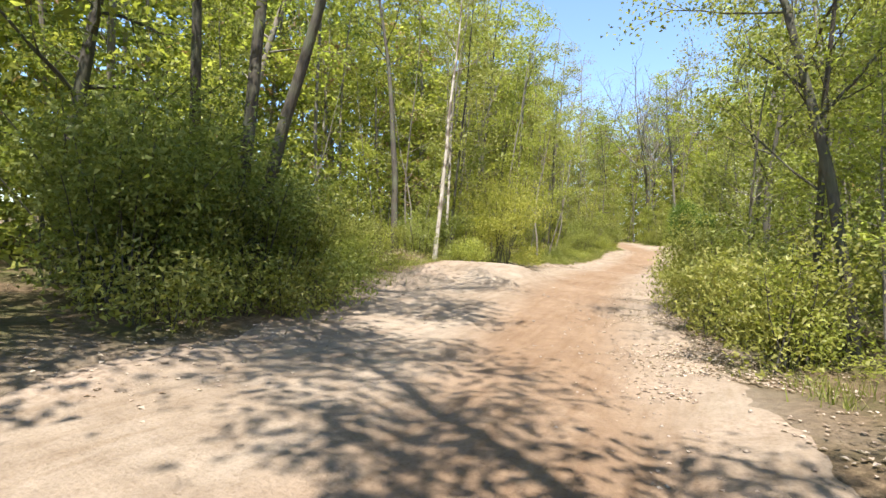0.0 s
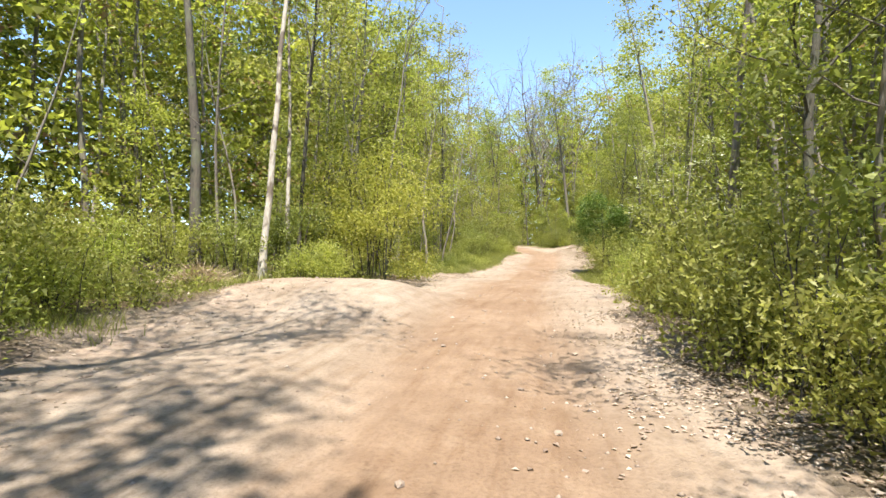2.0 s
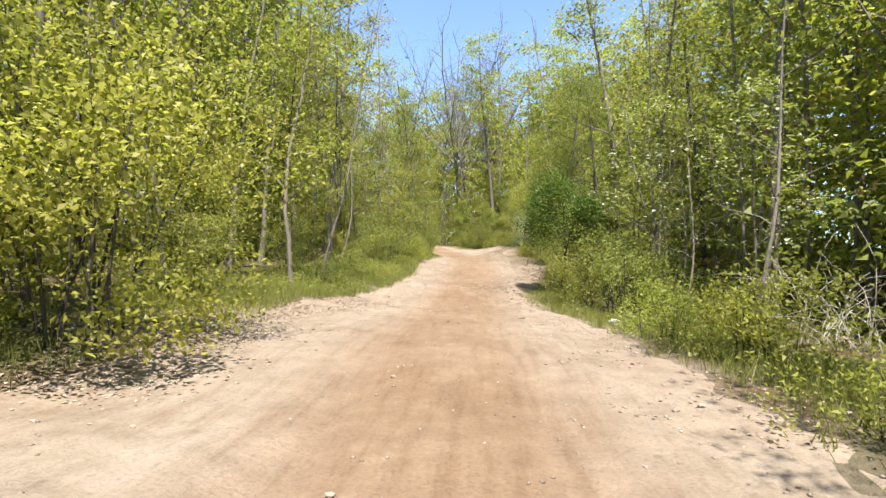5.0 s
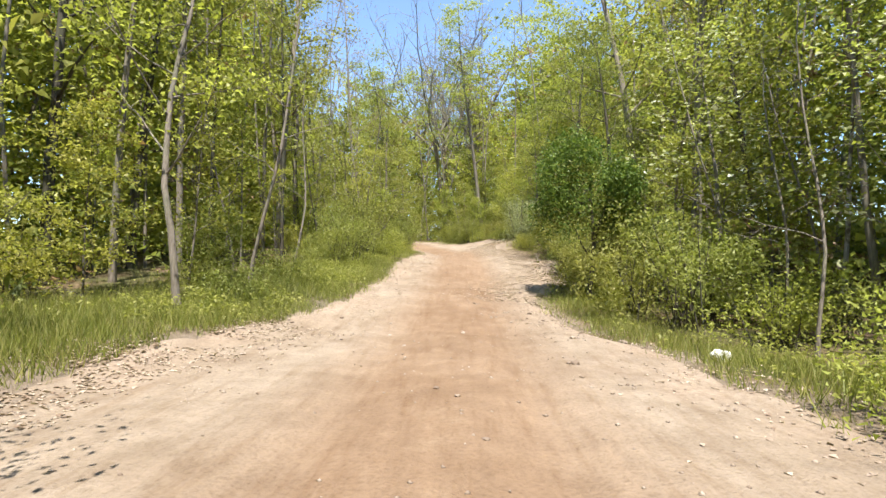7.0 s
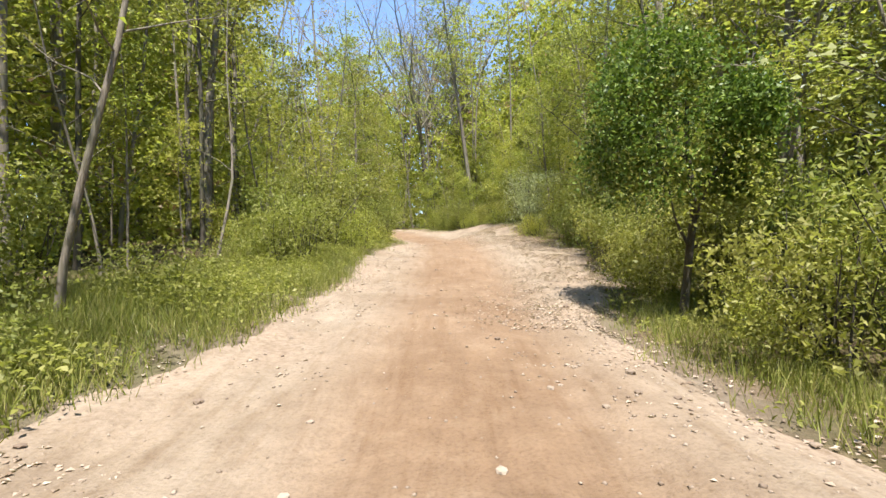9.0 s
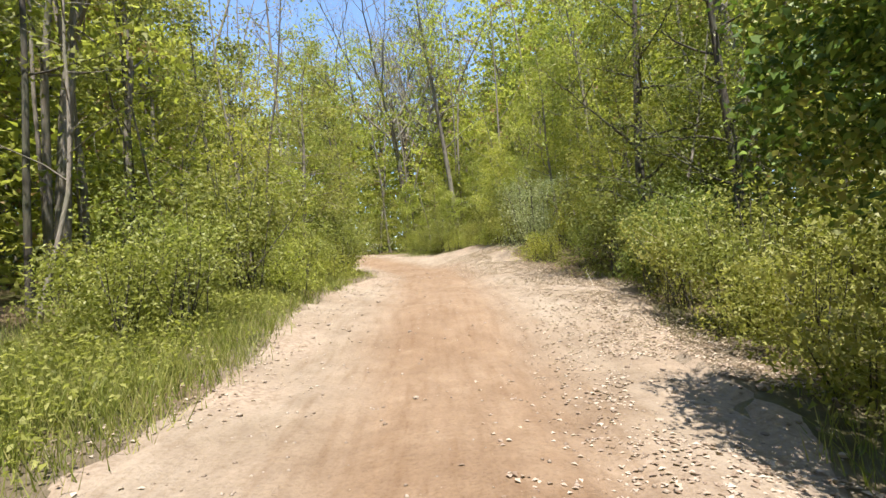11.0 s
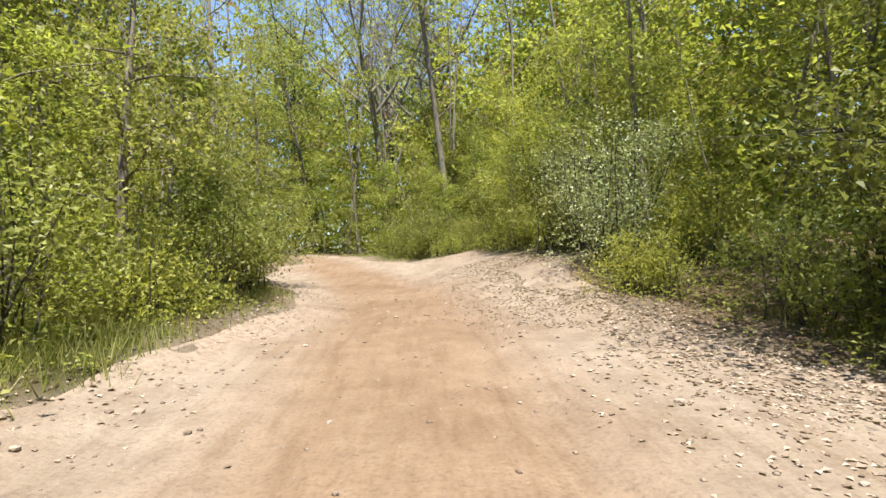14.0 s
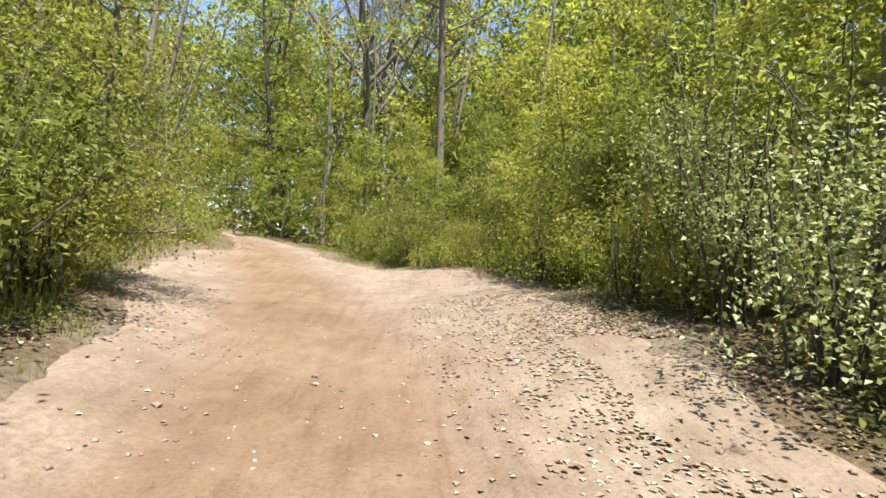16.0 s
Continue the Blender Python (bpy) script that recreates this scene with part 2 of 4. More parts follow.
def mesh_object(name, verts, faces, mat, parent=None, smooth=False, label=""):
    """faces: an (n, k) array of indices, or a list of such arrays. One mesh object."""
    me = bpy.data.meshes.new(name)
    verts = np.asarray(verts, dtype=np.float32)
    groups = faces if isinstance(faces, list) else [faces]
    groups = [np.asarray(f, dtype=np.int32) for f in groups if len(f)]
    loops = np.concatenate([f.ravel() for f in groups])
    totals = np.concatenate([np.full(len(f), f.shape[1], dtype=np.int32) for f in groups])
    starts = np.concatenate(([0], np.cumsum(totals)[:-1])).astype(np.int32)
    me.vertices.add(len(verts))
    me.vertices.foreach_set("co", verts.ravel())
    me.loops.add(len(loops))
    me.loops.foreach_set("vertex_index", loops)
    me.polygons.add(len(totals))
    me.polygons.foreach_set("loop_start", starts)
    me.polygons.foreach_set("loop_total", totals)
    if smooth:
        me.polygons.foreach_set("use_smooth", np.ones(len(totals), dtype=bool))
    me.update(calc_edges=True)
    me.materials.append(mat)
    ob = new(name, me)
    if parent:
        ob.parent = parent
    if label:
        ob["label"] = label
    return ob


def float_attribute(ob, name, values):
    a = ob.data.attributes.new(name, 'FLOAT', 'POINT')
    a.data.foreach_set("value", np.asarray(values, dtype=np.float32))


def grid_faces(rows, cols):
    i = np.arange(rows * cols).reshape(rows, cols)
    return np.stack([i[:-1, :-1], i[:-1, 1:], i[1:, 1:], i[1:, :-1]], axis=-1).reshape(-1, 4)


def spaced(lo, mid_lo, mid_hi, hi, fine, grow):
    mid = list(np.arange(mid_lo, mid_hi + 1e-6, fine))
    up, step = [], fine
    while (up[-1] if up else mid[-1]) < hi:
        step *= grow
        up.append((up[-1] if up else mid[-1]) + step)
    down, step = [], fine
    while (down[-1] if down else mid[0]) > lo:
        step *= grow
        down.append((down[-1] if down else mid[0]) - step)
    return np.array(down[::-1] + mid + up)


# ---- ground and road ----
gx, gy = spaced(-900, -9, 7, 900, 0.25, 1.22), spaced(-400, -8, 62, 1200, 0.3, 1.22)
co, bare = [], []
for y in gy:
    for x in gx:
        inside = min(x - left_edge(y), right_edge(y) - x)
        z = ground(x, y) - (0.09 if inside > 0.5 else 0.045 if inside > 0.0 else 0.0)
        co.append((x, y, z))
        bare.append(max(0.0, min(1.0, 0.85 + inside * 0.9 + 1.0 * ripple(x, y, 1.1, 5))) if -20 < y < 68 else 0.0)
land = tagged(mesh_object("ground", co, grid_faces(len(gy), len(gx)), FLOOR, smooth=True), "brown leaf-littered forest floor with patches of moss", "ground", kind="structure")
float_attribute(land, "bare", bare)

ry = np.arange(-14, 66, 0.14)
across = np.linspace(0, 1, 49)
co, track, litter = [], [], []
for y in ry:
    a = left_edge(y) - 0.25 + 0.3 * ripple(0, y, 0.9, 6)
    b = right_edge(y) + 0.25 + 0.3 * ripple(9, y, 0.9, 7)
    mid = float(np.interp(y, TRACK_Y, TRACK_X))
    for s in across:
        x = a + (b - a) * s
        rim = min(s, 1 - s) * (b - a)
        co.append((x, y, ground(x, y) + 0.012 * min(1, rim / 0.3) - (0.02 if rim < 1e-6 else 0) + 0.012 * ripple(x, y, 5.0, 8)))
        d = abs(x - mid)
        track.append(max(0.0, min(1.0, 1.6 - d / 0.95)))
        litter.append(max(0.0, min(1.0, 0.5 - rim * 0.7 + 0.9 * ripple(x, y, 1.3, 9))))
road = tagged(mesh_object("road", co, grid_faces(len(ry), len(across)), ROAD, smooth=True), "rutted orange dirt road with pale sandy margins", "road", kind="structure")
float_attribute(road, "track", track)
float_attribute(road, "litter", litter)

# ---- plants: parts ----


def tube(points, radii, sides=7):
    """Verts and quads of a tapering tube along the points."""
    pts = np.asarray(points, dtype=float)
    n = len(pts)
    d = np.gradient(pts, axis=0)
    d /= np.linalg.norm(d, axis=1)[:, None] + 1e-9
    ref = np.where(np.abs(d[:, 2:3]) > 0.9, np.array([[1.0, 0, 0]]), np.array([[0, 0, 1.0]]))
    u = np.cross(d, ref)
    u /= np.linalg.norm(u, axis=1)[:, None] + 1e-9
    v = np.cross(d, u)
    a = np.linspace(0, 2 * math.pi, sides, endpoint=False)
    ring = np.cos(a)[None, :, None] * u[:, None, :] + np.sin(a)[None, :, None] * v[:, None, :]
    verts = (pts[:, None, :] + ring * np.asarray(radii)[:, None, None]).reshape(-1, 3)
    i = np.arange(n * sides).reshape(n, sides)
    j = np.roll(i, -1, axis=1)
    return verts, np.stack([i[:-1], j[:-1], j[1:], i[1:]], axis=-1).reshape(-1, 4)


def joined(pieces):
    verts, faces, k = [], [], 0
    for v, f in pieces:
        verts.append(v)
        faces.append(f + k)
        k += len(v)
    return np.concatenate(verts), np.concatenate(faces)


def leaves(rng, at, size, width=0.55, level=0.6, simple=False):
    """A folded four-cornered leaf at each place, or a three-cornered one; level: how flat they lie."""
    n = len(at)
    nrm = rng.normal(size=(n, 3)) * (1 - level) + np.array([0, 0, level])
    nrm /= np.linalg.norm(nrm, axis=1)[:, None]
    a = rng.normal(size=(n, 3))
    a -= (a * nrm).sum(1)[:, None] * nrm
    a /= np.linalg.norm(a, axis=1)[:, None]
    b = np.cross(nrm, a)
    s = size * rng.uniform(0.55, 1.25, n)[:, None]
    w = s * width * 0.5
    if simple:
        v = np.stack([at - a * s * 0.5 + b * w * 0.9, at + a * s * 0.6 - nrm * s * 0.1, at - a * s * 0.4 - b * w * 1.2], axis=1)
        return v.reshape(-1, 3), np.arange(3 * n).reshape(n, 3)
    v = np.stack([at - a * s * 0.5, at + b * w + nrm * s * 0.12, at + a * s * 0.5 - nrm * s * 0.12, at - b * w + nrm * s * 0.12], axis=1)
    return v.reshape(-1, 3), np.arange(4 * n).reshape(n, 4)


def bend_line(rng, start, way, length, steps, wander, lift):
    pts, p, d = [np.array(start, float)], np.array(start, float), np.array(way, float)
    for _ in range(steps):
        d = d + rng.normal(size=3) * wander + np.array([0, 0, lift])
        d /= np.linalg.norm(d)
        p = p + d * length / steps
        pts.append(p.copy())
    return np.array(pts)


def tree(label, seed, height, radius, first, limbs, spread, leaf_count, leaf_size, bark, leaf, lean=0.0, twigs=4, fluff=0.28, droop=0.0, level=0.35, kind_name="tree", wander=0.035, blossom=0, split=False, simple=True):
    """A tree: a trunk with its limbs (parts of their own where split) and a crown of single leaves."""
    rng = np.random.default_rng(seed)
    root = tagged(new(kind_name), label, kind_name.replace("_", " "))
    trunk = bend_line(rng, (0, 0, -0.25), (lean, 0, 1), height, 12, wander, 0.02)
    radii = radius * (1 - np.linspace(0, 1, 13) ** 1.15 * 0.88)
    radii[0] *= 1.5
    stem = tube(trunk, radii, 8 if split else 6)
    wood, spots = [], []
    for k in range(limbs):
        f = first + (1 - first) * ((k + rng.uniform(0, 0.8)) / limbs)
        base = np.array([np.interp(f * 12, np.arange(13), trunk[:, c]) for c in range(3)])
        az = k * 2.4 + rng.uniform(-0.5, 0.5)
        up = rng.uniform(0.25, 0.9) - droop
        reach = spread * (1.05 - 0.6 * (f - first) / (1 - first)) * rng.uniform(0.6, 1.15)
        line = bend_line(rng, base, (math.cos(az), math.sin(az), up), reach, 5, 0.13, 0.04 - droop * 0.12)
        r0 = max(0.006, radius * 0.42 * (1.1 - f))
        limb = [tube(line, r0 * (1 - np.linspace(0, 0.85, 6)), 5 if split else 4)]
        for _ in range(twigs):
            q = rng.uniform(0.25, 1.0)
            at = np.array([np.interp(q * 5, np.arange(6), line[:, c]) for c in range(3)])
            way = line[-1] - line[0] + rng.normal(size=3) * reach * 0.55
            way /= np.linalg.norm(way)
            twig = bend_line(rng, at, way, reach * rng.uniform(0.3, 0.55), 3, 0.22, 0.03 - droop * 0.1)
            if split or rng.random() < 0.5:
                limb.append(tube(twig, r0 * 0.38 * (1 - np.linspace(0, 0.8, 4)), 3))
            spots.append(twig[1:])
        spots.append(line[2:])
        wood.append(joined(limb))
    if split:
        mesh_object("trunk", *stem, bark, root, smooth=True)
        for piece in wood:
            mesh_object("limb", *piece, bark, root, smooth=True)
    else:
        mesh_object("trunk", *joined([stem] + wood), bark, root, smooth=True)
    spots = np.concatenate(spots)
    pick = spots[rng.integers(0, len(spots), leaf_count)] + rng.normal(size=(leaf_count, 3)) * np.array([fluff, fluff, fluff * 0.32])
    mesh_object("crown", *leaves(rng, pick, leaf_size, level=level, simple=simple), leaf, root)
    if blossom:
        pick = spots[rng.integers(0, len(spots), blossom)] + rng.normal(size=(blossom, 3)) * np.array([fluff, fluff, fluff * 0.3])
        mesh_object("blossom", *leaves(rng, pick, leaf_size * 1.1, width=0.9, level=0.8), PETAL, root, label="white flowers")
    return root


def bush(label, seed, height, width, leaf_count, leaf_size, leaf, lobes=9, stems=14, level=0.3, hollow=0.55, kind_name="bush", simple=False):
    """A bush: stems from one foot and an uneven crown of lobes."""
    rng = np.random.default_rng(seed)
    root = tagged(new(kind_name), label, kind_name.replace("_", " "))
    wood, tips = [], []
    for k in range(stems):
        az, out = rng.uniform(0, 6.28), rng.uniform(0.1, 0.42)
        line = bend_line(rng, (rng.normal() * 0.1 * width, rng.normal() * 0.1 * width, -0.15), (math.cos(az) * out, math.sin(az) * out, 1), height * rng.uniform(0.7, 1.05), 6, 0.07, 0.06)
        wood.append(tube(line, np.linspace(0.014, 0.004, 7) * (0.6 + height * 0.3), 3))
        tips.append(line[2:])
    mesh_object("stem", *joined(wood), BARK_DARK, root, smooth=True)
    tips = np.concatenate(tips)
    centres = np.stack([rng.normal(0, 0.27 * width, lobes), rng.normal(0, 0.27 * width, lobes), rng.uniform(0.06, 0.8, lobes) * height], axis=1)
    centres[:, :2] = np.clip(centres[:, :2], -0.36 * width, 0.36 * width)
    sizes = rng.uniform(0.16, 0.33, lobes) * width
    pick = rng.integers(0, lobes, leaf_count)
    d = rng.normal(size=(leaf_count, 3))
    d /= np.linalg.norm(d, axis=1)[:, None]
    r = sizes[pick] * rng.uniform(hollow, 1.08, leaf_count) * (1 + 0.25 * np.sin(7 * d[:, 0] + 5 * d[:, 2] + pick))
    at = centres[pick] + d * r[:, None] * np.array([1, 1, 0.8])
    loose = rng.random(leaf_count) < 0.22
    at[loose] = tips[rng.integers(0, len(tips), loose.sum())] + rng.normal(size=(loose.sum(), 3)) * 0.09 * height
    at = at[at[:, 2] > 0.0]
    mesh_object("foliage", *leaves(rng, at, leaf_size, level=level, simple=simple), leaf, root)
    return root


def place(x, y, turn=0.0, size=1.0, lean=0.0, toward_deg=0.0, sink=0.0):
    """A pose on the land: leaning by lean degrees towards the compass angle toward_deg (from +x)."""
    m = Matrix.Translation((x, y, ground(x, y) - sink))
    tilt = Matrix.Rotation(radians(lean), 4, Vector((-math.sin(radians(toward_deg)), math.cos(radians(toward_deg)), 0)))
    return m @ tilt @ Matrix.Rotation(radians(turn), 4, 'Z') @ Matrix.Scale(size, 4)


def stand(kinds, spots, group):
    """Puts copies of the kinds at the spots; the first spot of each kind takes the kind itself."""
    first = {}
    for k, m in spots:
        if k not in first:
            first[k] = m
        else:
            copy_thing(kinds[k], m)
    for k, ob in enumerate(kinds):
        ob["group"] = group
        if k in first:
            ob.matrix_basis = first[k]


def clear_of_road(x, y, margin):
    return x < left_edge(y) - margin or x > right_edge(y) + margin


# ---- trees that stand out along the road ----
near_left = tree("dark leaning tree with ivy at the roadside", 11, 13, 0.13, 0.56, 13, 2.6, 3600, 0.10, BARK_DARK, LEAF_GREEN, split=True)
near_left.matrix_basis = place(-4.95, 4.0, 20, 1.0, 2, 20)
copy_thing(near_left, place(-5.75, 3.8, 140, 0.85, 2, 30))
copy_thing(near_left, place(-4.8, 4.15, 250, 0.95, 8, 30))
birch = tree("tall pale tree with peeling white bark", 12, 17, 0.105, 0.55, 13, 2.6, 3200, 0.10, BARK_PALE, LEAF_SPRING, split=True)
birch.matrix_basis = place(-5.8, 13.1, 0, 0.75, 5, 120)
copy_thing(birch, place(-6.1, 14.6, 120, 0.75, 5, 95))
copy_thing(birch, place(-13.0, 15.6, 70, 0.9, 2, 10))
copy_thing(birch, place(8.6, 30.5, 200, 0.8, 1, 10))
yellow_bush = bush("large bright yellow-green bush overhanging the road", 13, 3.5, 2.9, 17000, 0.066, LEAF_YELLOW, lobes=18, stems=16, hollow=0.6)
yellow_bush.matrix_basis = place(-5.0, 17.2, 0, 1.15)
right_tree = tree("dark double tree reaching over the road", 14, 12, 0.10, 0.30, 15, 3.8, 4200, 0.10, BARK_DARK, LEAF_SPRING, split=True, simple=False)
right_tree.matrix_basis = place(3.6, 5.7, 10, 0.8, 7, 170)
copy_thing(right_tree, place(3.35, 6.3, 160, 0.7, 5, 190))
copy_thing(right_tree, place(3.4, 11.0, 250, 0.9, 4, 180))
copy_thing(near_left, place(-7.3, 13.0, 80, 1.0, 10, 130))
pale_tree = tree("gnarled pale grey tree with yellow-green leaves", 15, 9, 0.06, 0.25, 16, 2.6, 4200, 0.10, BARK_GREY, LEAF_YELLOW, wander=0.08, split=True, simple=False)
pale_tree.matrix_basis = place(-5.5, 24.8, 0, 1.0, 3, 30)
dogwood = tree("small dogwood in white flower", 16, 6.5, 0.06, 0.3, 16, 2.2, 2600, 0.10, BARK_GREY, LEAF_SPRING, twigs=5, level=0.8, blossom=420, split=True)
dogwood.matrix_basis = place(4.5, 28.4, 0, 1.0)
copy_thing(dogwood, place(5.8, 25.0, 130, 0.9))


def vine_tree(label, seed, height, width, leaf_count, leaf_size):
    """A small tree smothered by vines: a bare foot under a round head of overlapping lobes with hanging strands."""
    r = np.random.default_rng(seed)
    root = tagged(new("vine_covered_tree"), label, "tree")
    trunk = bend_line(r, (0, 0, -0.2), (0.1, 0, 1), height * 0.8, 8, 0.06, 0.02)
    mesh_object("trunk", *tube(trunk, np.linspace(0.075, 0.03, 9), 8), BARK_DARK, root, smooth=True)
    for k in range(7):
        az = k * 0.95
        mesh_object("limb", *tube(bend_line(r, trunk[3 + k % 4], (math.cos(az), math.sin(az), 0.5), width * 0.42, 5, 0.15, 0.02), np.linspace(0.03, 0.008, 6), 5), BARK_DARK, root, smooth=True)
    lobes = 24
    az, up = r.uniform(0, 6.28, lobes), r.uniform(-0.75, 1.0, lobes)
    flat = np.sqrt(1 - np.minimum(up, 0.99) ** 2 * 0.85)
    centres = np.stack([np.cos(az) * flat * width * 0.34, np.sin(az) * flat * width * 0.34, height * 0.66 + up * height * 0.24], 1)
    sizes = r.uniform(0.13, 0.24, lobes) * width
    pick = r.integers(0, lobes, leaf_count)
    way = r.normal(size=(leaf_count, 3))
    way /= np.linalg.norm(way, axis=1)[:, None]
    at = centres[pick] + way * (sizes[pick] * r.uniform(0.6, 1.1, leaf_count))[:, None]
    fresh = (pick % 5 < 2) & (at[:, 2] < height * 0.8)
    mesh_object("foliage", *leaves(r, at[~fresh], leaf_size, level=0.3), LEAF_DARK, root)
    mesh_object("fresh_foliage", *leaves(r, at[fresh], leaf_size, level=0.4), LEAF_SPRING, root, label="lighter yellow-green vine leaves")
    hang = []
    for _ in range(34):
        a = r.uniform(0, 6.28)
        foot = np.array([math.cos(a) * width * 0.42, math.sin(a) * width * 0.42, height * 0.55])
        line = foot + np.linspace(0, 1, 24)[:, None] * np.array([0, 0, -r.uniform(0.5, 1.5)]) + r.normal(size=(24, 3)) * 0.06
        hang.append(line)
    mesh_object("hanging_vine", *leaves(r, np.concatenate(hang), leaf_size, level=0.3), LEAF_SPRING, root, label="lighter green trailing vine strands")
    return root


vine_head = vine_tree("round dark-green vine-smothered tree beside the road", 17, 4.3, 2.9, 24000, 0.075)
vine_head.matrix_basis = place(1.8, 29.3, 0, 0.92)
# the darker green leaf colour carries the shade that lies on this tree
dark_tree = tree("dense tree shading the road, its own shade put into darker leaves", 18, 9.5, 0.13, 0.14, 22, 2.7, 11500, 0.075, BARK_DARK, LEAF_GREEN, twigs=5, droop=0.14, split=True)
dark_tree.matrix_basis = place(3.6, 38.2, 0, 1.0)
copy_thing(dark_tree, place(-6.6, 2.4, 80, 0.95, 5, 0))
copy_thing(dark_tree, place(-4.3, -1.7, 200, 1.0, 6, 20))
copy_thing(dark_tree, place(4.6, 36.4, 200, 0.9, 3, 180))
left_tree = tree("leafy roadside tree with drooping branches", 19, 7.0, 0.08, 0.10, 24, 2.0, 9000, 0.078, BARK_GREY, LEAF_SPRING, twigs=5, droop=0.2, split=True, simple=False)
left_tree.matrix_basis = place(-4.9, 41.4, 150, 0.95, 2, 10)
copy_thing(left_tree, place(-5.6, 43.9, 205, 0.8, 3, 10))
copy_thing(left_tree, place(-4.6, 45.6, 260, 0.8, 2, 10))
bright_tree = tree("slim tree with bright yellow-green spring leaves", 21, 7.5, 0.06, 0.22, 18, 2.0, 4600, 0.085, BARK_GREY, LEAF_YELLOW, twigs=5, fluff=0.2, level=0.5, split=True)
bright_tree.matrix_basis = place(2.9, 43.4, 200, 0.9, 3, 170)
copy_thing(bright_tree, place(3.4, 46.8, 300, 0.95, 5, 180))
copy_thing(bright_tree, place(2.2, 50.6, 60, 0.8, 5, 170))
copy_thing(bright_tree, place(4.6, 41.0, 120, 0.9, 2, 170))


def forked_tree(label, seed, height, radius):
    """A tall tree hardly in leaf: the trunk forks into curved rising limbs with fine twigs and a few buds."""
    r = np.random.default_rng(seed)
    root = tagged(new("bare_tree"), label, "bare tree")
    fork = height * 0.42
    trunk = bend_line(r, (0, 0, -0.3), (0.05, 0, 1), fork, 7, 0.05, 0.02)
    mesh_object("trunk", *tube(trunk, np.linspace(radius * 1.25, radius * 0.8, 8), 8), BARK_DARK, root, smooth=True)
    tips = []
    for k in range(6):
        az, start = k * 2.4 + r.uniform(-0.4, 0.4), trunk[7 - (k % 4)]
        line = bend_line(r, start, (math.cos(az) * 0.62, math.sin(az) * 0.62, 1), height * r.uniform(0.42, 0.58), 9, 0.15, 0.06)
        thick = radius * r.uniform(0.42, 0.68)
        limb = [tube(line, np.linspace(thick, thick * 0.22, 10), 6)]
        for q in range(2, 10):
            for _ in range(2):
                a = r.uniform(0, 6.28)
                twig = bend_line(r, line[q], (math.cos(a), math.sin(a), r.uniform(0.5, 1.3)), height * r.uniform(0.07, 0.17), 5, 0.2, 0.08)
                limb.append(tube(twig, np.linspace(thick * 0.3, thick * 0.1, 6), 4))
                tips.append(twig[2:])
                for c in (2, 3, 4):
                    fine = bend_line(r, twig[c], r.normal(size=3) + np.array([0, 0, 0.8]), height * 0.045, 3, 0.2, 0.1)
                    limb.append(tube(fine, np.linspace(thick * 0.1, thick * 0.05, 4), 3))
                    tips.append(fine[1:])
        mesh_object("limb", *joined(limb), BARK_GREY, root, smooth=True)
    tips = np.concatenate(tips)
    at = tips[r.integers(0, len(tips), 900)] + r.normal(size=(900, 3)) * 0.12
    mesh_object("crown", *leaves(r, at, 0.11, simple=True), LEAF_BUD, root, label="sparse reddish buds")
    return root


bare_tree = forked_tree("tall nearly bare grey tree against the sky", 20, 24, 0.19)
bare_tree.matrix_basis = place(-2.9, 65.5, 0, 1.0, 6, 180)
for x, y, turn, size, lean, to in ((-2.0, 69.5, 80, 1.05, 5, 180), (1.2, 67.0, 150, 0.95, 9, 175), (-5.5, 74, 30, 1.0, 5, 180), (4.0, 73, 220, 1.0, 6, 170), (-0.5, 76, 300, 1.05, 4, 180), (-8.0, 72, 110, 0.95, 5, 170), (2.0, 79, 190, 1.05, 4, 160)):
    copy_thing(bare_tree, place(x, y, turn, size, lean, to))

# ---- the woods on both sides ----
rnd = random.Random(5)


def lean_of(y):
    """Most trees stand upright; on the side slope at the end of the road they lean towards -x."""
    if y > 45:
        return rnd.uniform(3, 9), rnd.uniform(150, 210)
    return rnd.uniform(0, 4), rnd.uniform(0, 360)


tall = [
    tree("tall slender forest tree with fresh spring leaves", 31, 17, 0.15, 0.30, 18, 3.0, 4300, 0.165, BARK_GREY, LEAF_SPRING, fluff=0.34, level=0.62),
    tree("tall slender forest tree with fresh spring leaves", 32, 15, 0.12, 0.22, 18, 2.8, 4300, 0.16, BARK_DARK, LEAF_SPRING, fluff=0.34, level=0.62),
    tree("tall slender forest tree with yellow-green leaves", 33, 18, 0.17, 0.32, 17, 3.3, 4300, 0.17, BARK_GREY, LEAF_YELLOW, fluff=0.34, level=0.62),
    tree("thin pole-like forest tree with a small crown", 34, 13, 0.065, 0.3, 12, 1.7, 3000, 0.13, BARK_DARK, LEAF_SPRING, fluff=0.35),
    tree("thin pole-like forest tree with a small crown", 35, 14, 0.08, 0.3, 12, 2.0, 3000, 0.13, BARK_GREY, LEAF_YELLOW, fluff=0.35),
    tree("tall grey tree just coming into bud", 36, 17, 0.13, 0.35, 15, 2.8, 1700, 0.11, BARK_GREY, LEAF_BUD, twigs=6),
]
spots, taken, tries = [], [], 0
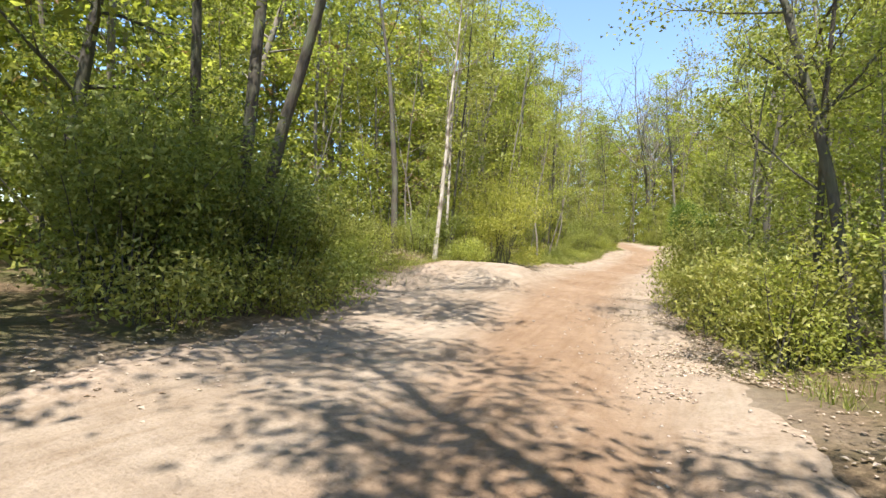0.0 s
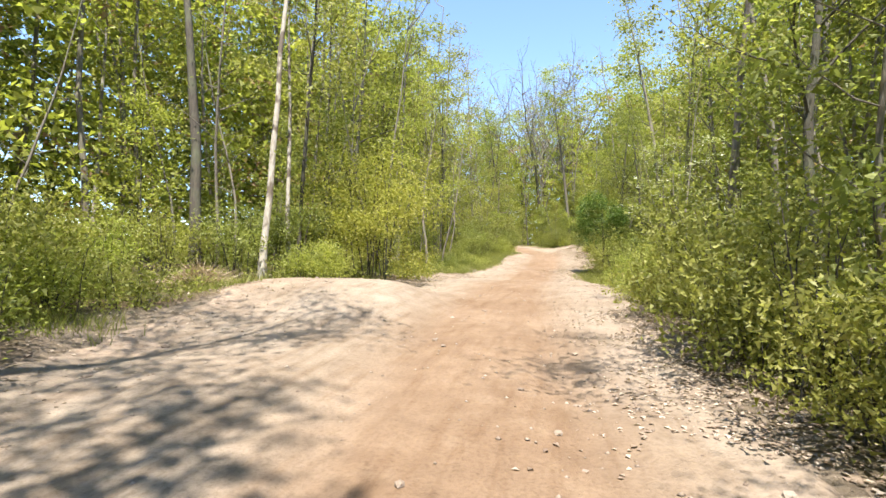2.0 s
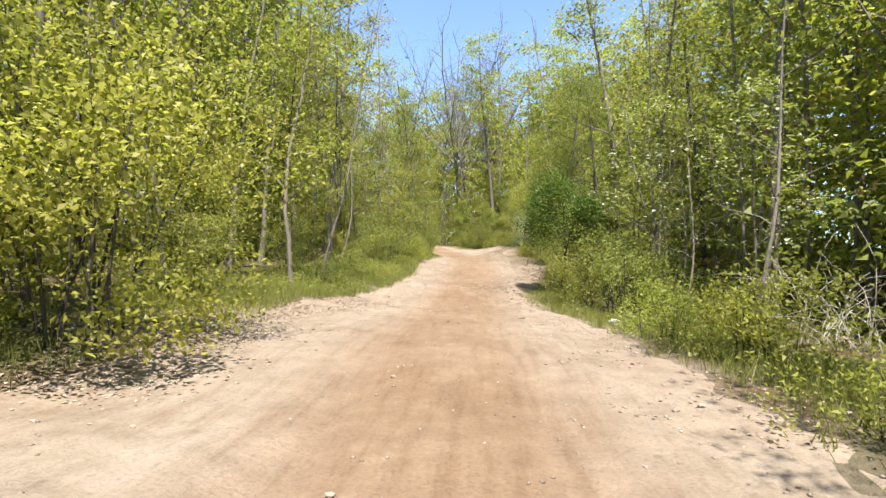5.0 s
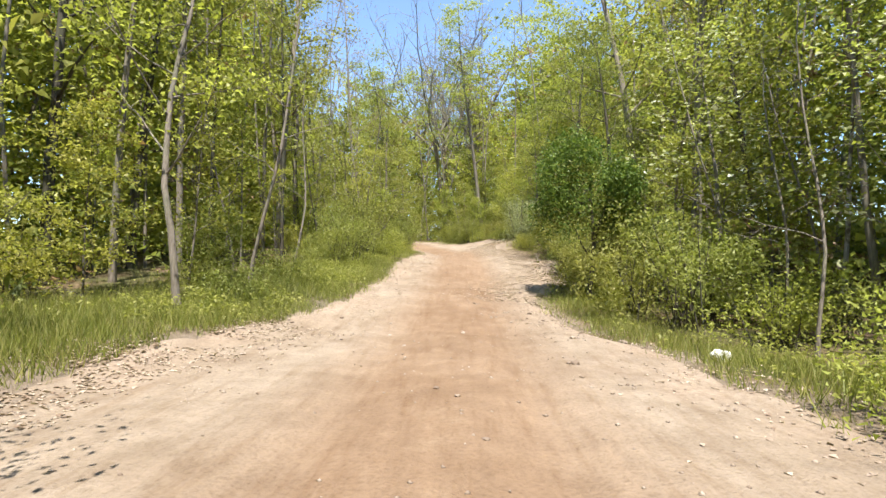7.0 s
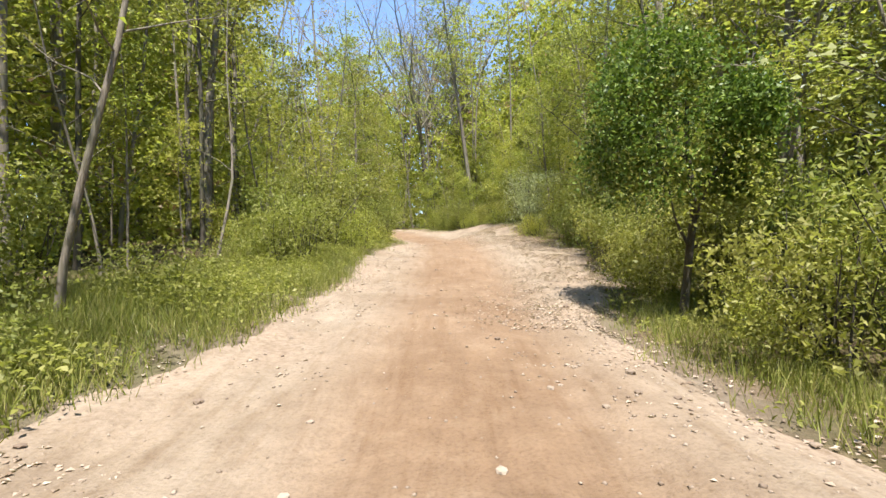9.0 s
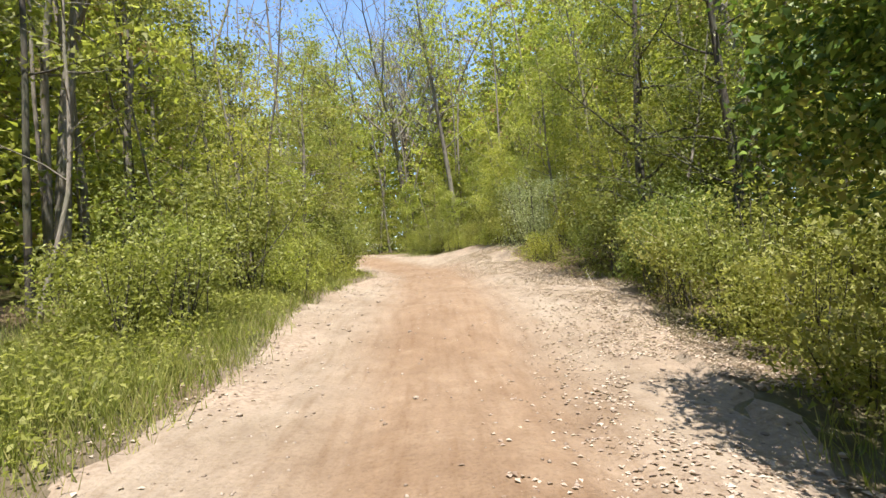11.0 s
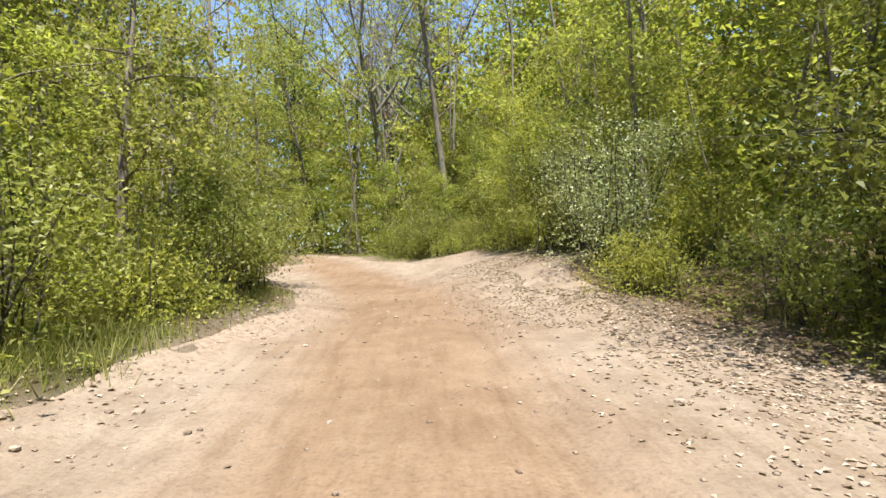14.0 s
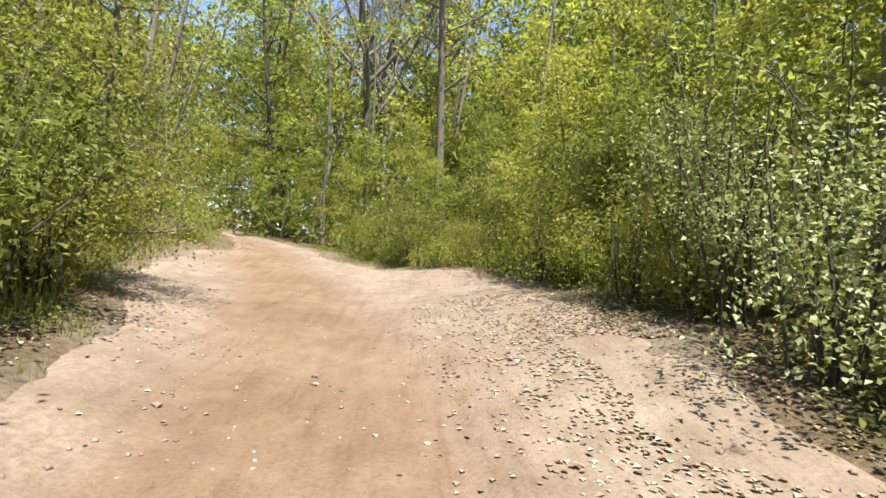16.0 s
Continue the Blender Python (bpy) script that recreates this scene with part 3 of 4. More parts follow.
while len(spots) < 116 and tries < 20000:
    tries += 1
    y = rnd.uniform(-3, 86)
    side = rnd.choice((-1, 1))
    off = 1.7 + abs(rnd.gauss(0, 1)) * (9 if y < 60 else 14)
    x = (left_edge(y) - off) if side < 0 else (right_edge(y) + off)
    if y > 54 and -16 < x < 12:
        x = rnd.uniform(-18, 14)
        if y < 60 and not clear_of_road(x, y, 1.6) or (y > 63 and -5 < x < 3):
            continue
    if x < -2 and 26 < y < 46 and off < 3.2 or off < 2.6 and y < 12 or side < 0 and y < 15 and off < 5.5 or side > 0 and 38 < y < 54 and off < 4.5 or side > 0 and 15 < y < 31 and off < 5.5:
        continue
    if (x - 2.2) ** 2 + (y - 29) ** 2 < 3.6 ** 2 or any((x - a) ** 2 + (y - b) ** 2 < 1.6 ** 2 for a, b in taken):
        continue
    taken.append((x, y))
    k = rnd.choices(range(6), (5, 5, 4, 4, 4, 3))[0]
    spots.append((k, place(x, y, rnd.uniform(0, 360), rnd.uniform(0.88, 1.28), *lean_of(y))))
spots += [(1, place(-3.9, -0.4, 130, 0.95, 13, 15)), (0, place(-4.4, -2.6, 40, 0.9, 14, 20)), (2, place(4.6, -3.2, 250, 0.85, 12, 170))]
stand(tall, spots, "forest trees")

young = [
    tree("leafy young tree at the edge of the woods", 41, 5.5, 0.04, 0.10, 18, 1.5, 3700, 0.094, BARK_GREY, LEAF_SPRING, twigs=5, fluff=0.19, level=0.5, kind_name="young_tree"),
    tree("leafy young tree at the edge of the woods", 42, 4.2, 0.03, 0.08, 16, 1.3, 3500, 0.084, BARK_DARK, LEAF_YELLOW, twigs=5, fluff=0.18, level=0.5, kind_name="young_tree"),
    tree("leafy young tree at the edge of the woods", 43, 6.5, 0.05, 0.14, 18, 1.8, 3800, 0.1, BARK_GREY, LEAF_GREEN, twigs=5, fluff=0.21, level=0.5, kind_name="young_tree"),
    tree("thin young tree with sparse leaves", 44, 5.0, 0.028, 0.25, 14, 1.2, 1700, 0.085, BARK_GREY, LEAF_YELLOW, twigs=4, fluff=0.2, level=0.5, kind_name="young_tree"),
]
spots, taken, tries = [], [], 0
while len(spots) < 118 and tries < 20000:
    tries += 1
    y = rnd.uniform(1, 72)
    side = rnd.choice((-1, 1))
    off = 1.15 + abs(rnd.gauss(0, 1)) * 4.6
    x = (left_edge(y) - off) if side < 0 else (right_edge(y) + off)
    if y > 52 and rnd.random() < 0.75:
        x = rnd.uniform(-13.0, 7)
        if y < 60 and not clear_of_road(x, y, 1.3):
            continue
    if x < -2 and 18 < y < 38 and off < 2.6 or y < 6 and off < 2.0 or side < 0 and y < 17 and off < 3.2:
        continue
    if side > 0 and (14 < y < 25 and off < 6.5 or 24 < y < 31 and off < 3.6):
        continue
    if side > 0 and 40 < y < 53 and off < 2.2 or (x - 2.0) ** 2 + (y - 29) ** 2 < 2.6 ** 2 or any((x - a) ** 2 + (y - b) ** 2 < 0.95 for a, b in taken):
        continue
    taken.append((x, y))
    k = rnd.choices(range(4), (3, 3, 2, 6))[0]
    spots.append((k, place(x, y, rnd.uniform(0, 360), rnd.uniform(0.65, 1.15), *lean_of(y))))
# thickets that close the view beyond the bend and along the bank
for x, y in ((-2.2, 57), (-1.0, 55.8), (0.3, 56), (1.6, 55.2), (2.8, 54), (-0.4, 58.5), (1.2, 59), (3.8, 56.5), (-3.0, 60), (-5, 62), (-7, 63.5), (-9, 61.5), (-10, 58), (-8.6, 55.5), (-8, 52),
             (-7.4, 48.4), (2.4, 47.0), (2.3, 48), (1.9, 50), (2.6, 51.5), (3.4, 45.2), (3.6, 48.6)):
    spots.append((rnd.choices(range(3), (3, 5, 0))[0], place(x, y, rnd.uniform(0, 360), rnd.uniform(0.75, 1.05), *lean_of(y))))
stand(young, spots, "young trees")

pole = tree("thin bare grey sapling in the woods", 61, 8.5, 0.038, 0.25, 16, 1.5, 260, 0.09, BARK_GREY, LEAF_YELLOW, twigs=5, wander=0.05, kind_name="sapling")
spots, tries = [], 0
while len(spots) < 56 and tries < 20000:
    tries += 1
    y = rnd.uniform(3, 66)
    side = rnd.choice((-1, 1))
    off = 1.6 + abs(rnd.gauss(0, 1)) * 2.6
    x = (left_edge(y) - off) if side < 0 else (right_edge(y) + off)
    if side < 0 and y < 9 or (x - 2.0) ** 2 + (y - 29) ** 2 < 2.2 ** 2 or y > 55 and side > 0:
        continue
    spots.append((0, place(x, y, rnd.uniform(0, 360), rnd.uniform(0.7, 1.3), rnd.uniform(0, 9), rnd.uniform(0, 360))))
stand([pole], spots, "bare saplings")

bushes = [
    bush("leafy green bush at the roadside", 51, 1.7, 1.9, 3800, 0.06, LEAF_SPRING, simple=True),
    bush("leafy yellow-green bush at the roadside", 52, 1.2, 1.6, 3100, 0.055, LEAF_YELLOW, simple=True),
    bush("leafy green bush at the roadside", 53, 2.4, 2.1, 5200, 0.072, LEAF_GREEN, simple=True),
    bush("low leafy brush at the roadside", 54, 0.7, 1.3, 1900, 0.058, LEAF_SPRING, lobes=7, stems=8, simple=True),
    bush("silvery pale-green shrub with whitish new leaves", 55, 2.6, 2.0, 6500, 0.05, LEAF_PALE, lobes=16, stems=16, level=0.5),
]
spots, taken, tries = [], [], 0
while len(spots) < 88 and tries < 20000:
    tries += 1
    y = rnd.uniform(1, 60)
    side = rnd.choice((-1, 1))
    off = 0.85 + abs(rnd.gauss(0, 1)) * 2.2
    x = (left_edge(y) - off) if side < 0 else (right_edge(y) + off)
    if y > 53 and side > 0 and rnd.random() < 0.6:
        x = rnd.uniform(right_edge(y) + 0.8, 5)
    if side > 0 and 20.8 < y < 30.5 and off < 2.0 or side < 0 and 19 < y < 32 and off < 1.4 or -7.4 < x < -4.6 and 8.5 < y < 12.6:
        continue
    if any((x - a) ** 2 + (y - b) ** 2 < 0.75 ** 2 for a, b in taken):
        continue
    taken.append((x, y))
    k = rnd.choices(range(4), (3, 3, 2, 4) if off > 1.3 else (0, 2, 0, 6))[0]
    spots.append((k, place(x, y, rnd.uniform(0, 360), rnd.uniform(0.7, 1.2), 0, 0)))
# bushes that stand out
spots += [(1, place(-5.4, 7.6, 0, 0.8)), (3, place(-5.1, 6.8, 60, 1.1)), (3, place(-5.5, 9.6, 160, 1.1)), (3, place(-6.7, 9.0, 240, 1.1)), (1, place(-5.9, 8.8, 0, 0.9)), (1, place(-7.2, 8.6, 80, 1.0)), (1, place(-7.6, 11.0, 190, 1.1)), (0, place(-6.6, 13.2, 290, 1.0)), (1, place(-5.4, 14.6, 30, 0.8)), (0, place(-8.2, 11.8, 50, 0.8)), (1, place(-8.6, 10.6, 110, 0.9)), (0, place(-7.4, 9.8, 170, 1.0)), (3, place(-5.6, 13.9, 0, 1.0)), (0, place(-7.6, 12.6, 220, 0.9)),
          (2, place(3.0, 36.2, 10, 0.9)), (2, place(2.9, 38.0, 130, 0.95)), (0, place(2.7, 39.6, 60, 0.9)), (0, place(3.9, 39.8, 200, 1.1)), (2, place(4.4, 37.6, 270, 1.1)), (2, place(-4.8, 3.3, 30, 1.0)), (2, place(-5.6, 5.6, 200, 1.2)), (2, place(-4.5, 2.0, 90, 1.0)), (2, place(-6.2, 4.2, 250, 1.35)), (2, place(-7.2, 6.2, 130, 1.3)), (2, place(-5.7, 2.2, 310, 1.2)), (2, place(-5.0, 4.7, 310, 0.9)), (0, place(-6.2, 8.0, 10, 0.9)),
          (0, place(2.75, 4.9, 10, 1.0)), (0, place(2.45, 6.5, 80, 1.0)), (0, place(2.2, 9.8, 40, 1.1)), (0, place(2.3, 8.2, 130, 1.0)),
          (0, place(2.2, 11.8, 240, 1.2)), (1, place(2.3, 18.4, 0, 1.0)), (1, place(2.0, 20.2, 160, 0.85)), (0, place(2.15, 27.2, 15, 1.1)), (0, place(3.0, 26.7, 200, 1.35)), (2, place(2.9, 30.4, 60, 0.9)), (2, place(3.7, 29.2, 160, 1.0)), (0, place(3.9, 27.4, 100, 1.3)),
          (1, place(3.9, 25.4, 75, 1.2)), (0, place(-4.7, 33.8, 20, 0.9)), (1, place(-0.9, 54.5, 0, 1.0)), (0, place(0.6, 54.0, 30, 0.9)),
          (4, place(1.9, 42.4, 20, 1.0)), (4, place(2.0, 44.0, 160, 0.95)), (1, place(1.65, 41.2, 60, 0.7)), (0, place(1.7, 45.0, 100, 0.9)), (1, place(1.6, 46.6, 10, 1.0)), (0, place(1.6, 48.2, 220, 0.9)),
          (1, place(1.3, 49.9, 150, 0.95)), (0, place(0.9, 51.6, 40, 0.8)), (1, place(0.0, 53.0, 190, 0.9)), (0, place(-1.6, 55.5, 70, 1.1)), (1, place(-2.4, 57.2, 130, 1.2)), (2, place(1.8, 54.8, 200, 1.2)), (0, place(-7.2, 50.0, 200, 1.0)),
          (0, place(-4.0, 42.0, 20, 0.95)), (2, place(-4.2, 43.5, 120, 0.95)), (0, place(-4.4, 44.9, 250, 1.0)), (2, place(-5.2, 45.6, 40, 1.1)), (1, place(-4.1, 40.4, 300, 1.0)), (0, place(-4.3, 38.6, 10, 0.9)), (1, place(-4.2, 36.8, 10, 0.9))]
spots += [(0, place(2.05, 7.3, 30, 0.75)), (3, place(1.9, 9.0, 90, 1.1)), (0, place(1.95, 10.7, 200, 0.8)), (3, place(1.8, 12.6, 310, 1.2)), (1, place(1.9, 14.0, 150, 0.9)), (1, place(1.9, 15.6, 15, 0.8)),
          (3, place(-3.5, 2.6, 0, 1.1)), (3, place(-3.4, 3.6, 70, 1.0)), (3, place(-3.75, 4.7, 140, 1.2)), (3, place(-4.2, 5.9, 220, 1.2)), (3, place(-3.2, 1.5, 300, 1.1)),
          (2, place(2.4, 33.2, 70, 0.7)), (0, place(2.45, 34.6, 190, 0.95)), (2, place(2.6, 35.6, 280, 0.75)), (0, place(2.5, 32.1, 10, 0.85)), (0, place(3.3, 33.6, 130, 1.2)),
          (2, place(-4.1, 3.9, 40, 0.95)), (2, place(-4.2, 2.8, 140, 0.9)), (2, place(-4.0, 1.7, 260, 0.95)), (2, place(-4.7, 5.4, 10, 0.85)), (2, place(-4.9, 2.4, 330, 1.15)),
          (1, place(-7.8, 10.6, 20, 1.0)), (1, place(-8.4, 9.6, 150, 1.1)), (1, place(-5.2, 13.6, 80, 0.75)), (1, place(-7.9, 9.2, 250, 1.2)), (1, place(-5.2, 14.9, 200, 0.9))]
stand(bushes, spots, "roadside bushes")

# ---- woods beyond, too dense to count ----
rng = np.random.default_rng(71)


def sprays(at, each, spread, size):
    """Leaves gathered in flat sprays round the places, with gaps between them."""
    n = len(at)
    reach = spread * rng.uniform(0.6, 1.4, n)
    tilt = rng.normal(size=(n, 2)) * 0.35
    off = rng.normal(size=(n, each, 3)) * reach[:, None, None] * np.array([1, 1, 0.22])
    off[:, :, 2] += off[:, :, 0] * tilt[:, :1] + off[:, :, 1] * tilt[:, 1:]
    return leaves(rng, (at[:, None, :] + off).reshape(-1, 3), size, width=0.7, level=0.55, simple=True)


def clump_field(count, box, size, keep, rise=1.2):
    count //= 14
    at = np.stack([rng.uniform(*box[0], count), rng.uniform(*box[1], count), rng.random(count) ** rise * box[2]], axis=1)
    good = np.array([keep(x, y, h) for x, y, h in at])
    at = at[good]
    at[:, 2] += np.array([SLOPE * min(y, 75) + 0.4 for y in at[:, 1]])
    return sprays(at, 14, 1.5 * size, size)


def uneven(x, y, h):
    """Thick and thin places, so that the outline of the woods is ragged."""
    return noise.noise(Vector((x * 0.16, y * 0.16, h * 0.3))) + 0.35 * noise.noise(Vector((x * 0.6, y * 0.6, h * 0.7))) > -0.02


def beside(x, y, h):
    out = max(left_edge(y) - x, x - right_edge(y))
    return out > 5.5 + 0.25 * h and uneven(x, y, h)


def wall_field(count, y_range, near, deep, top, size, sides=(-1, 1), rise=1.15, holes=0.22):
    """The closed wall of woods some way back from the road."""
    count //= 14
    y, h = rng.uniform(*y_range, count), top * rng.random(count) ** rise
    out = near + deep * rng.random(count) + 0.12 * h
    x = np.where(rng.choice(sides, count) < 0, left_edge(y) - out, right_edge(y) + out)
    thick = np.array([noise.noise((a * 0.25, b * 0.25, c * 0.4)) + 0.3 * noise.noise((a * 0.8, b * 0.8, c)) for a, b, c in zip(x, y, h)])
    at = np.stack([x, y, SLOPE * np.minimum(y, 75) + 0.2 + h], 1)[thick > -holes + 0.012 * h]
    return sprays(at, 14, 1.5 * size, size)


woods = [clump_field(150000, ((-34, 30), (1, 66), 12.5), 0.2, beside),
         wall_field(420000, (-8, 68), 6.5, 9, 21, 0.25, rise=0.9),
         wall_field(14000, (-14, 12), 4.5, 5, 7, 0.2, (-1,)),
         wall_field(30000, (38, 66), 5.5, 5, 10, 0.27),
         clump_field(200000, ((-40, 34), (68, 92), 18), 0.3, uneven, 0.85),
         clump_field(60000, ((-34, 24), (64, 78), 8.5), 0.26, lambda x, y, h: clear_of_road(x, y, 1.5))]
tagged(mesh_object("far_woods", *joined(woods), LEAF_YELLOW), "dense spring woods behind the roadside trees", "woods", kind="stuff")
# the shade inside the woods is put into the colour: a darker green leaf
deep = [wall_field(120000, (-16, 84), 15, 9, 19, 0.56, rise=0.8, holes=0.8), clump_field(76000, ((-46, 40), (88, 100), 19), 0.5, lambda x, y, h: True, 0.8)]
tagged(mesh_object("deep_woods", *joined(deep), LEAF_GREEN), "depth of the woods, in darker green that stands in for shade", "woods", kind="stuff")
poles = []
for y in rng.uniform(-8, 84, 330):
    side, off = rng.choice((-1, 1)), rng.uniform(4.5, 24)
    x = left_edge(y) - off if side < 0 else right_edge(y) + off
    if y > 56:
        x = rng.uniform(-26, 22)
        if not clear_of_road(x, y, 2.0):
            continue
    tall_h, thick = rng.uniform(11, 21), rng.uniform(0.04, 0.12)
    line = bend_line(rng, (x, y, ground(x, y) - 0.3), (rng.normal() * 0.06, rng.normal() * 0.06, 1), tall_h, 7, 0.05, 0.02)
    poles.append(tube(line, np.linspace(thick, thick * 0.25, 8), 5))
    for q in rng.integers(2, 8, 7):
        a = rng.uniform(0, 6.28)
        poles.append(tube(bend_line(rng, line[q], (math.cos(a), math.sin(a), rng.uniform(0.3, 1.2)), rng.uniform(1.2, 3.5), 4, 0.18, 0.05), np.linspace(thick * 0.35, thick * 0.1, 5), 3))
tagged(mesh_object("distant_trunks", *joined(poles), BARK_GREY, smooth=True), "grey trunks and bare twigs deep in the woods", "trunks", kind="stuff")
buds = [wall_field(60000, (0, 68), 6.0, 9, 17, 0.2), clump_field(30000, ((-34, 24), (64, 84), 15), 0.24, uneven)]
tagged(mesh_object("budding_woods", *joined(buds), LEAF_BUD), "tan and reddish budding trees among the woods", "woods", kind="stuff")
low = [clump_field(100000, ((-30, 27), (1, 68), 3.6), 0.17, lambda x, y, h: max(left_edge(y) - x, x - right_edge(y)) > 3.6 and uneven(x * 1.4, y * 1.4, 3)),
       clump_field(16000, ((-16, 16), (60, 76), 4.5), 0.24, lambda x, y, h: uneven(x * 1.4, y * 1.4, 3))]
tagged(mesh_object("undergrowth", *joined(low), LEAF_GREEN), "green undergrowth on the forest floor", "undergrowth", kind="stuff")

# ---- verges: grass, fallen leaves, gravel ----


def band(count, y0, y1, inner, outer, sides=(-1, 1)):
    """Places beside the road, from inner to outer metres past its edge (negative: on it)."""
    out = []
    for _ in range(count):
        y = rng.uniform(y0, y1)
        d = (inner + outer) / 2 + (outer - inner) * 0.27 * rng.normal()
        x = left_edge(y) - d if rng.choice(sides) < 0 else right_edge(y) + d
        out.append((x, y))
    return out


def blades(spots_xy, low_h, high_h, width):
    n = len(spots_xy)
    base = np.array([(x, y, ground(x, y) - 0.01) for x, y in spots_xy])
    az = rng.uniform(0, 6.28, n)
    side = np.stack([np.cos(az), np.sin(az), np.zeros(n)], 1) * width * rng.uniform(0.6, 1.3, n)[:, None]
    tip = rng.normal(size=(n, 3)) * 0.35
    tip[:, 2] = 1
    tip *= rng.uniform(low_h, high_h, n)[:, None]
    v = np.stack([base - side, base + side, base + tip], axis=1)
    return v.reshape(-1, 3), np.arange(3 * n).reshape(n, 3)


tufts = []
for x, y in band(4800, 8, 52, 0.3, 2.6, (-1,)) + band(4200, 18, 40, 0.0, 2.6, (-1,)) + band(900, 8, 16, 0.2, 2.4, (-1,)) + band(1600, 3, 40, 0.5, 1.9, (1,)) + band(700, 44, 60, 0.6, 1.8):
    if ripple(x, y, 0.7, 12) > -0.12 and clear_of_road(x, y, 0.12):
        tufts += [(x + rng.normal() * 0.09, y + rng.normal() * 0.09) for _ in range(10)]
tagged(mesh_object("grass", *blades(tufts, 0.05, 0.24, 0.0055), GRASS), "ragged green and straw-coloured grass along the verge", "grass", kind="stuff")

bank = [(x, y) for x, y in band(6500, 21, 40, 0.0, 3.8, (-1,)) + band(1500, 15, 31, 0.3, 2.4, (1,)) if clear_of_road(x, y, 0.1)]
bank = [(x + rng.normal() * 0.08, y + rng.normal() * 0.08) for x, y in bank for _ in range(9)]
tagged(mesh_object("tall_grass", *blades(bank, 0.08, 0.34, 0.005), GRASS), "taller green grass thick along the bank", "grass", kind="stuff")

herbs = []
for x, y in band(1500, 4, 56, 0.3, 2.6) + band(900, 24, 42, 0.3, 2.8, (-1,)):
    if ripple(x, y, 0.6, 14) > -0.1 and clear_of_road(x, y, 0.2):
        z = ground(x, y)
        tall_h = rng.uniform(0.12, 0.42)
        herbs += [(x + rng.normal() * 0.12, y + rng.normal() * 0.12, z + rng.uniform(0.02, 1) * tall_h) for _ in range(22)]
tagged(mesh_object("weeds", *leaves(rng, np.array(herbs), 0.06, level=0.7), LEAF_SPRING), "low leafy weeds on the verge", "weeds", kind="stuff")

fallen = []
for x, y in band(12000, 0, 56, -0.7, 1.3) + band(6500, 3, 13, -0.8, 0.9, (1,)) + band(5500, 16, 25, -0.9, 1.0, (-1,)) + band(17000, 28, 47, -1.4, 1.1, (1,)) + band(3000, 0, 56, 0.5, 5.0):
    if ripple(x, y, 0.9, 15) > -0.2:
        fallen.append((x, y, ground(x, y) + 0.012 + 0.008 * rng.random()))
tagged(mesh_object("fallen_leaves", *leaves(rng, np.array(fallen), 0.048, width=0.75, level=0.93), DRY_LEAF), "dry brown fallen leaves along the road's edges", "fallen leaves", kind="stuff")


def pebble_mesh(seed, size, name="stone"):
    r = random.Random(seed)
    bm = bmesh.new()
    bmesh.ops.create_icosphere(bm, subdivisions=1, radius=size)
    sx, sy, sz = r.uniform(0.8, 1.3), r.uniform(0.7, 1.1), r.uniform(0.4, 0.7)
    for v in bm.verts:
        k = r.uniform(0.78, 1.15)
        v.co = Vector((v.co.x * sx * k, v.co.y * sy * k, v.co.z * sz * k))
    me = bpy.data.meshes.new(name)
    bm.to_mesh(me)
    bm.free()
    me.materials.append(STONE)
    return me


octa = np.array([(1, 0, 0), (-0.8, 0.2, 0), (0, 0.9, 0), (0.1, -0.8, 0), (0, 0, 0.6), (0, 0, -0.5)])
octa_f = np.array([(0, 2, 4), (2, 1, 4), (1, 3, 4), (3, 0, 4), (2, 0, 5), (1, 2, 5), (3, 1, 5), (0, 3, 5)])
pieces = []
gravel_xy = band(2400, 1, 52, -1.6, 0.5) + [(float(np.interp(y, TRACK_Y, TRACK_X)) + rng.normal() * 1.0, y) for y in rng.uniform(4, 50, 1000)] + band(900, 24, 40, -1.4, 0.4, (1,))
for x, y in gravel_xy:
    a = rng.uniform(0, 6.28)
    turn = np.array([[math.cos(a), math.sin(a), 0], [-math.sin(a), math.cos(a), 0], [0, 0, 1]])
    pieces.append(((octa * rng.uniform(0.75, 1.25, (6, 1))) @ turn * rng.uniform(0.008, 0.026) + np.array((x, y, ground(x, y) + 0.012)), octa_f))
tagged(mesh_object("gravel", *joined(pieces), STONE), "loose pale gravel strewn over the dirt road", "gravel", kind="stuff")

# ---- single things ----


def part(name, bm, mat, parent, label=""):
    me = bpy.data.meshes.new(name)
    bm.to_mesh(me)
    bm.free()
    me.materials.append(mat)
    for p in me.polygons:
        p.use_smooth = True
    ob = new(name, me)
    ob.parent = parent
    if label:
        ob["label"] = label
    return ob


def lathe(profile, sides=20, power=1.0):
    """A turned body; a power under 1 squares its rings."""
    def bent(v):
        return math.copysign(abs(v) ** power, v)

    bm = bmesh.new()
    rings = []
    for r, z in profile:
        rings.append([bm.verts.new((r * bent(math.cos(a)), r * bent(math.sin(a)), z)) for a in np.linspace(0, 2 * math.pi, sides, endpoint=False)])
    for a, b in zip(rings, rings[1:]):
        for i in range(sides):
            bm.faces.new((a[i], a[(i + 1) % sides], b[(i + 1) % sides], b[i]))
    bm.faces.new(rings[0][::-1])
    bm.faces.new(rings[-1])
    return bm


def bent_bar(points, radius, sides=8):
    v, f = tube(points, np.full(len(points), radius), sides)
    bm = bmesh.new()
    vs = [bm.verts.new(p) for p in v]
    for q in f:
        bm.faces.new([vs[i] for i in q])
    bm.faces.new(vs[:sides])
    bm.faces.new(vs[-sides:][::-1])
    return bm


